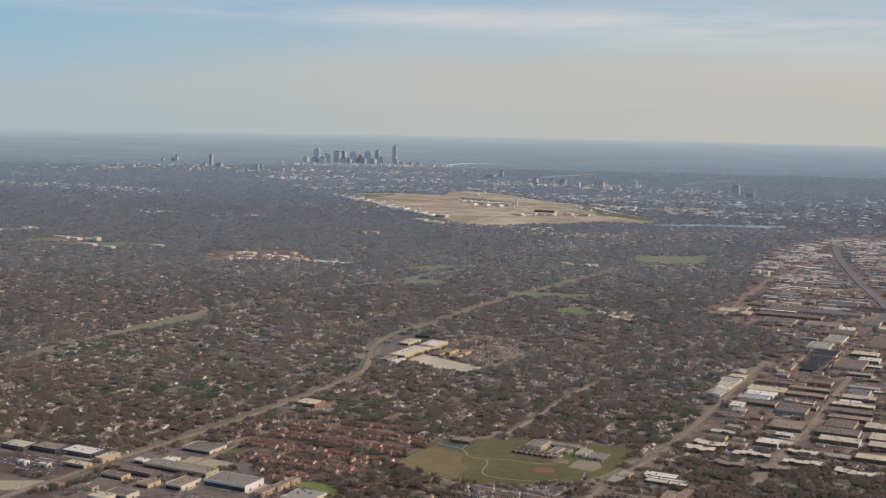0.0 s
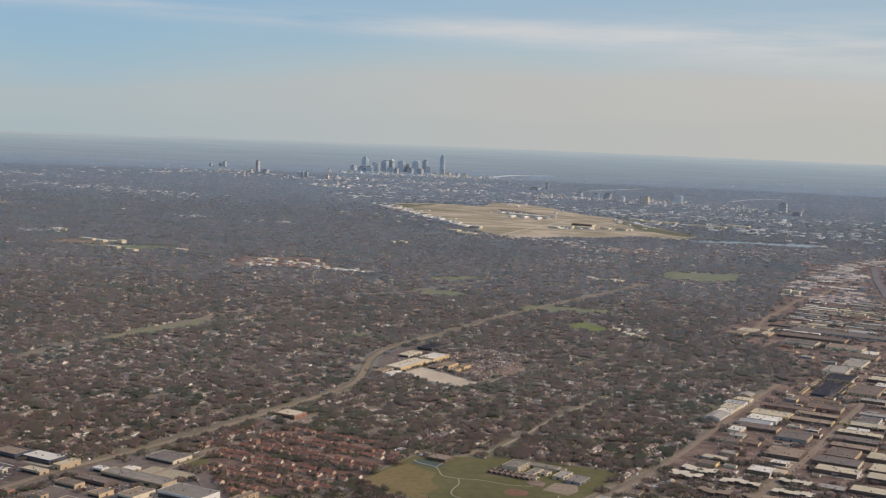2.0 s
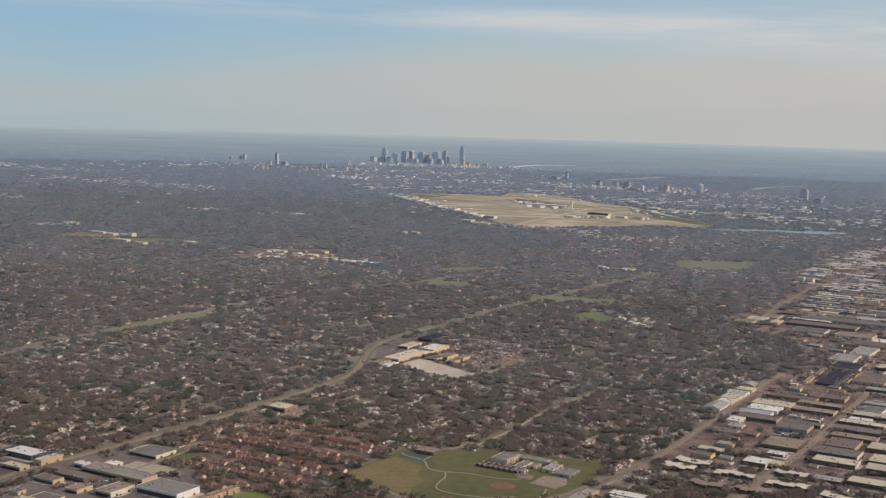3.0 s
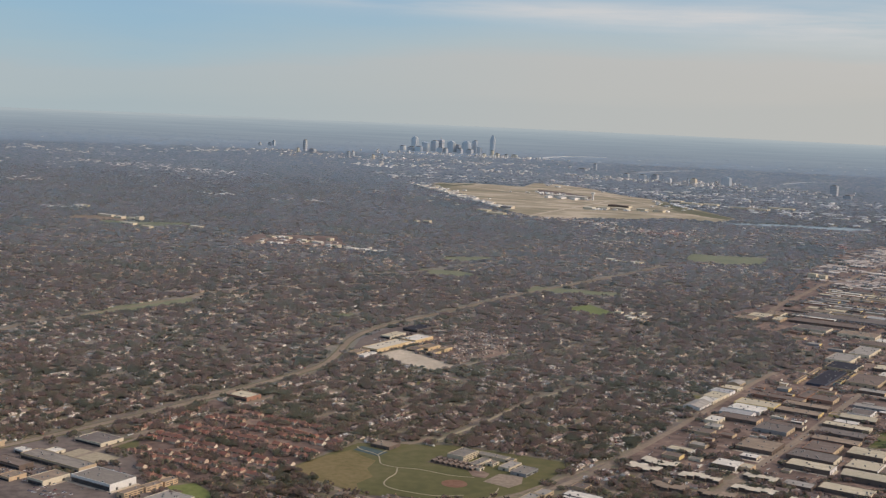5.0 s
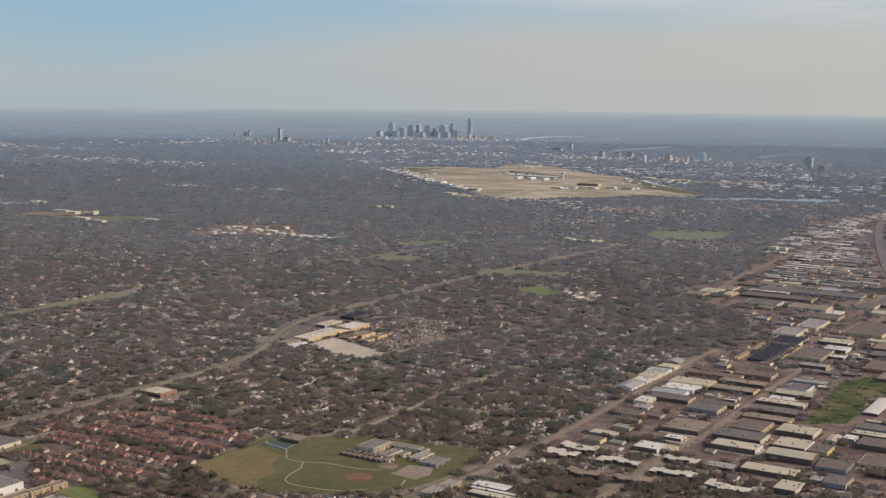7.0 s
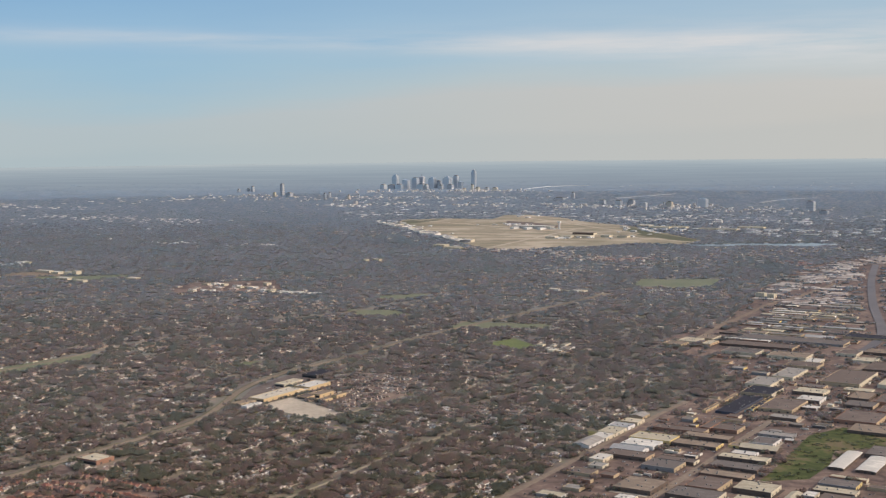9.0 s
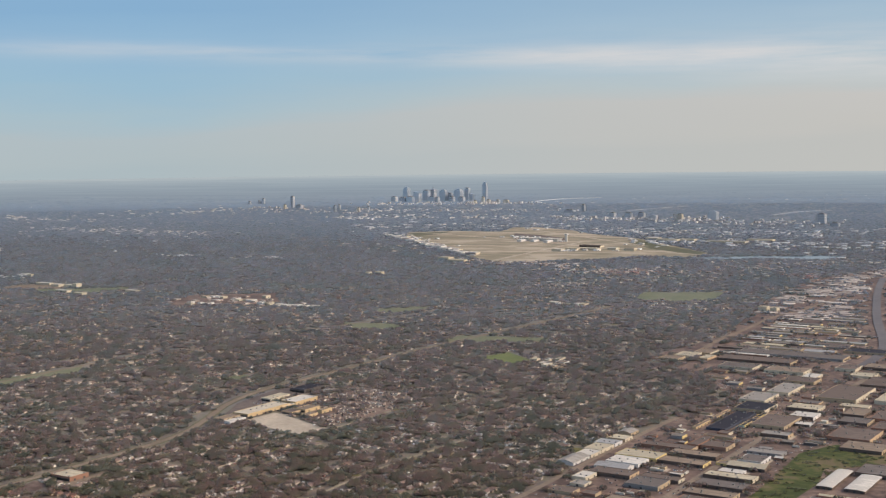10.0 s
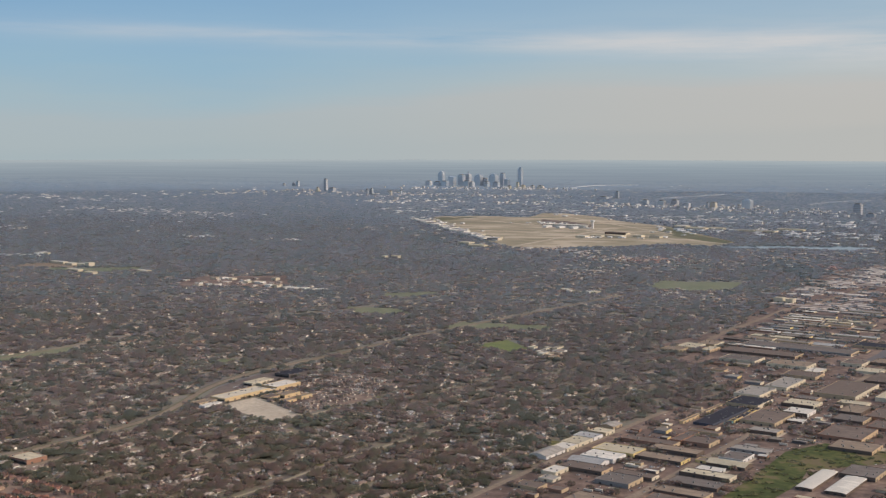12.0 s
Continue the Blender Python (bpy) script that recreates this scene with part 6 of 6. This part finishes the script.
tree_kinds = [tree(s) for s in range(6)]
for n, k in enumerate(tree_kinds):
    k.matrix_world = Matrix.Translation((-9 + 2.1 * n, 309 - 1.6 * n, 0))
# Farther crowns are flatter and glossier, so they look paler with distance.
for y0, y1, each, size, high, lumps, wide, mat, label in (
    (268, 400, 5.9, 1.5, 1.25, 17, 0.31, M_NEAR, "bare brown and dark green trees over near streets"),
    (400, 660, 6.2, 1.5, 1.05, 7, 0.46, M_NEAR, "bare brown and dark green trees over the suburb"),
    (660, 900, 7.4, 1.6, 0.88, 5, 0.55, M_TREE, "bare brown trees over the far suburb"),
    (900, 1250, 8.4, 1.7, 0.82, 4, 0.6, M_TREE, "bare brown trees over the outer suburb"),
    (1250, 1500, 10.0, 1.8, 0.7, 2, 0.82, M_TREE_HAZED, "bare trees round the airfield"),
    (1500, 1900, 16.0, 2.4, 0.5, 1, 1.0, M_TREE_HAZED, "hazy far woods"),
    (1900, 2120, 40.0, 4.0, 0.45, 1, 1.0, M_TREE_HAZED, "hazy woods beyond the city"),
    (2120, 2400, 420.0, 6.0, 0.45, 1, 1.0, M_TREE_HAZED, "scattered hazy woods beyond the city"),
):
    xs, ys = scatter(y0, y1, each)
    if y0 == 268:
        park = (ys < 322) & (xs > -25) & (xs < 66)
        pick = np.flatnonzero(park)[:230]
        for n, i in enumerate(pick):
            s = rng.uniform(0.75, 1.35)
            ob = copy_thing(tree_kinds[n % 6], Matrix.Translation((xs[i], ys[i], 0)) @ Matrix.Rotation(rng.uniform(0, 6.28), 4, "Z"))
            ob.scale = (s, s, s * rng.uniform(0.85, 1.1))
        rest = np.ones(len(xs), bool)
        rest[pick] = False
        xs, ys = xs[rest], ys[rest]
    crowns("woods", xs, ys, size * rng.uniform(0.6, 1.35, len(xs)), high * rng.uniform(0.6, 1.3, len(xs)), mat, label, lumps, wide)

# ---- parked cars ----


def parked_car():
    base = new("parked_car")
    tagged(base, "small parked car with dark windows on worn asphalt", "car", "parked cars")
    v = [(-0.38, -0.15, 0.015), (0.38, -0.15, 0.015), (0.38, 0.15, 0.015), (-0.38, 0.15, 0.015), (-0.37, -0.15, 0.15), (0.36, -0.15, 0.14), (0.36, 0.15, 0.14), (-0.37, 0.15, 0.15)]
    f = [(4, 5, 6, 7), (0, 1, 5, 4), (1, 2, 6, 5), (2, 3, 7, 6), (3, 0, 4, 7)]
    place(new("body", mesh_of("body", v, f, M_CAR)), parent=base)
    v = [(-0.24, -0.14, 0.147), (0.2, -0.14, 0.143), (0.2, 0.14, 0.143), (-0.24, 0.14, 0.147), (-0.16, -0.11, 0.245), (0.1, -0.11, 0.245), (0.1, 0.11, 0.245), (-0.16, 0.11, 0.245)]
    place(new("cabin", mesh_of("cabin", v, f, M_PANE)), parent=base)
    return base


first_car = parked_car()
first_car.matrix_world = Matrix.Translation((-95, 310, 0.04)) @ ALONG
car_rng = random.Random(5)
for cx, cy, rows_, n, z in ((-99, 312.5, 6, 30, 0.04), (-55, 288, 3, 16, 0.04), (-10, 485, 3, 14, 0.04)):
    for r in range(rows_):
        for k in range(n):
            if car_rng.random() < 0.6:
                u, v = (r - rows_ / 2) * 1.9, (k - n / 2) * 0.62
                if cx == -10:
                    u, v = v * 1.6, u * 0.9
                copy_thing(first_car, Matrix.Translation((cx + AX[0] * u + BX[0] * v, cy + AX[1] * u + BX[1] * v, z)) @ ALONG @ Matrix.Rotation(math.pi / 2 + car_rng.uniform(-0.05, 0.05), 4, "Z"))
for k in range(46):
    u, s = car_rng.uniform(0, 1), car_rng.choice((-1.2, 1.2))
    x, y = 97 + 64 * u, 338 + 128 * u
    copy_thing(first_car, Matrix.Translation((x + BX[0] * s, y + BX[1] * s, 0.05)) @ ALONG @ Matrix.Rotation(math.pi / 2, 4, "Z"))

# more cars, too many to count, along kerbs and in yards
spots = []
for x0, y0, x1, y1, n in ((-86, 304, -56, 288, 150), (-72, 312, -44, 299, 90), (-60, 292, -38, 282, 110), (-104, 296, -92, 290, 16), (-100, 282, -88, 276, 30), (-66, 320, -54, 312, 24), (62, 296, 90, 330, 60), (92, 318, 120, 345, 50)):
    spots += [(x0 + (x1 - x0) * car_rng.random(), y0 + (y1 - y0) * car_rng.random()) for _ in range(n)]
for _ in range(2600):
    u, v = car_rng.uniform(345, 560), car_rng.uniform(-118, 42)
    x, y = AX[0] * u + BX[0] * v, AX[1] * u + BX[1] * v
    if not free(np.array([x]), np.array([y]), thin)[0]:
        spots.append((x, y))
p = np.array(spots)
p = p[free(p[:, 0], p[:, 1], blocked)]
v8 = np.array([(-0.38, -0.15, 0.03), (0.38, -0.15, 0.03), (0.38, 0.15, 0.03), (-0.38, 0.15, 0.03), (-0.37, -0.15, 0.16), (0.36, -0.15, 0.15), (0.36, 0.15, 0.15), (-0.37, 0.15, 0.16),
               (-0.24, -0.14, 0.155), (0.2, -0.14, 0.15), (0.2, 0.14, 0.15), (-0.24, 0.14, 0.155), (-0.16, -0.11, 0.25), (0.1, -0.11, 0.25), (0.1, 0.11, 0.25), (-0.16, 0.11, 0.25)])
f5 = np.array([(4, 5, 6, 7), (0, 1, 5, 4), (1, 2, 6, 5), (2, 3, 7, 6), (3, 0, 4, 7)])
a = GRID - math.pi / 2 + rng.choice((0, math.pi / 2), len(p))
cv = np.stack([v8[None, :, 0] * np.cos(a)[:, None] - v8[None, :, 1] * np.sin(a)[:, None] + p[:, :1], v8[None, :, 0] * np.sin(a)[:, None] + v8[None, :, 1] * np.cos(a)[:, None] + p[:, 1:], np.repeat(v8[None, :, 2], len(p), 0)], -1)
cf = np.concatenate([f5, f5 + 8])[None] + (np.arange(len(p)) * 16)[:, None, None]
tagged(new("parked_cars", mesh_of("parked_cars", cv.reshape(-1, 3), cf.reshape(-1, 4), [M_DRIVE, M_PANE], np.tile([0] * 5 + [1] * 5, len(p)))), "cars standing about shops and works yards", "cars", kind="stuff")


# ---- yards: trailers, scrub, patched paving ----
def semi_trailer():
    base = new("semi_trailer")
    tagged(base, "white box trailer parked on worn yard paving", "trailer", "parked trailers")
    place(new("box", boxes_mesh("box", [(-1.1, 1.1, -0.2, 0.2, 0.18, 0.66)], M_ROOFS["white"])), parent=base)
    place(new("bed", boxes_mesh("bed", [(-1.1, 1.1, -0.17, 0.17, 0.12, 0.178)], M_DOOR)), parent=base)
    n = 8
    wheel = mesh_of("wheel", [(0.08 * math.cos(k * math.tau / n), s, 0.08 * math.sin(k * math.tau / n)) for s in (-0.05, 0.05) for k in range(n)], [(k, (k + 1) % n, n + (k + 1) % n, n + k) for k in range(n)], M_TYRE)
    for x in (-0.85, -0.6):
        for y in (-0.14, 0.14):
            place(new("wheel", wheel), x, y, 0.08, base)
    place(new("prop", boxes_mesh("prop", [(0.6, 0.64, -0.1, 0.1, 0, 0.12)], M_UNIT)), parent=base)
    return base


yard_rng = random.Random(11)
first_trailer, made, patches = None, 0, 0
for _ in range(1500):
    u, v = yard_rng.uniform(330, 560), yard_rng.uniform(-120, 45)
    x, y = AX[0] * u + BX[0] * v, AX[1] * u + BX[1] * v
    ok = np.array([[x, y], [x + 1.2, y], [x - 1.2, y], [x, y + 1.2], [x, y - 1.2]])
    if not all(~free(ok[:, 0], ok[:, 1], thin)) or not all(free(ok[:, 0], ok[:, 1], blocked)):
        continue
    turn = Matrix.Rotation(yard_rng.choice((0, math.pi / 2)) + yard_rng.uniform(-0.06, 0.06), 4, "Z")
    if made < 46 and yard_rng.random() < 0.35:
        m = Matrix.Translation((x, y, 0.03)) @ ALONG @ turn
        if first_trailer:
            copy_thing(first_trailer, m)
        else:
            first_trailer = semi_trailer()
            first_trailer.matrix_world = m
        made += 1
    elif patches < 150:
        for k in range(yard_rng.randint(1, 4)):
            copy_thing(first_car, Matrix.Translation((x + BX[0] * k * 0.55, y + BX[1] * k * 0.55, 0.02)) @ ALONG @ Matrix.Rotation(math.pi / 2, 4, "Z"))
            patches += 1
    mark(blocked, [(x - 1, y - 1), (x + 1, y - 1), (x + 1, y + 1), (x - 1, y + 1)])

xs, ys = rng.uniform(130, 190, 900), rng.uniform(368, 434, 900)
k = inside([(154.3, 419.9), (166, 431), (180.4, 424), (188, 416), (163.4, 404), (152, 385), (146, 374), (133.5, 371), (139, 383), (146, 399)], xs, ys) & (np.sin(xs * 0.5) * np.sin(ys * 0.37 + 1) > -0.1)
crowns("scrub", xs[k], ys[k], rng.uniform(0.4, 1.5, k.sum()), rng.uniform(0.12, 0.4, k.sum()), M_BUSH, "dark green scrub in the meadow", 4)
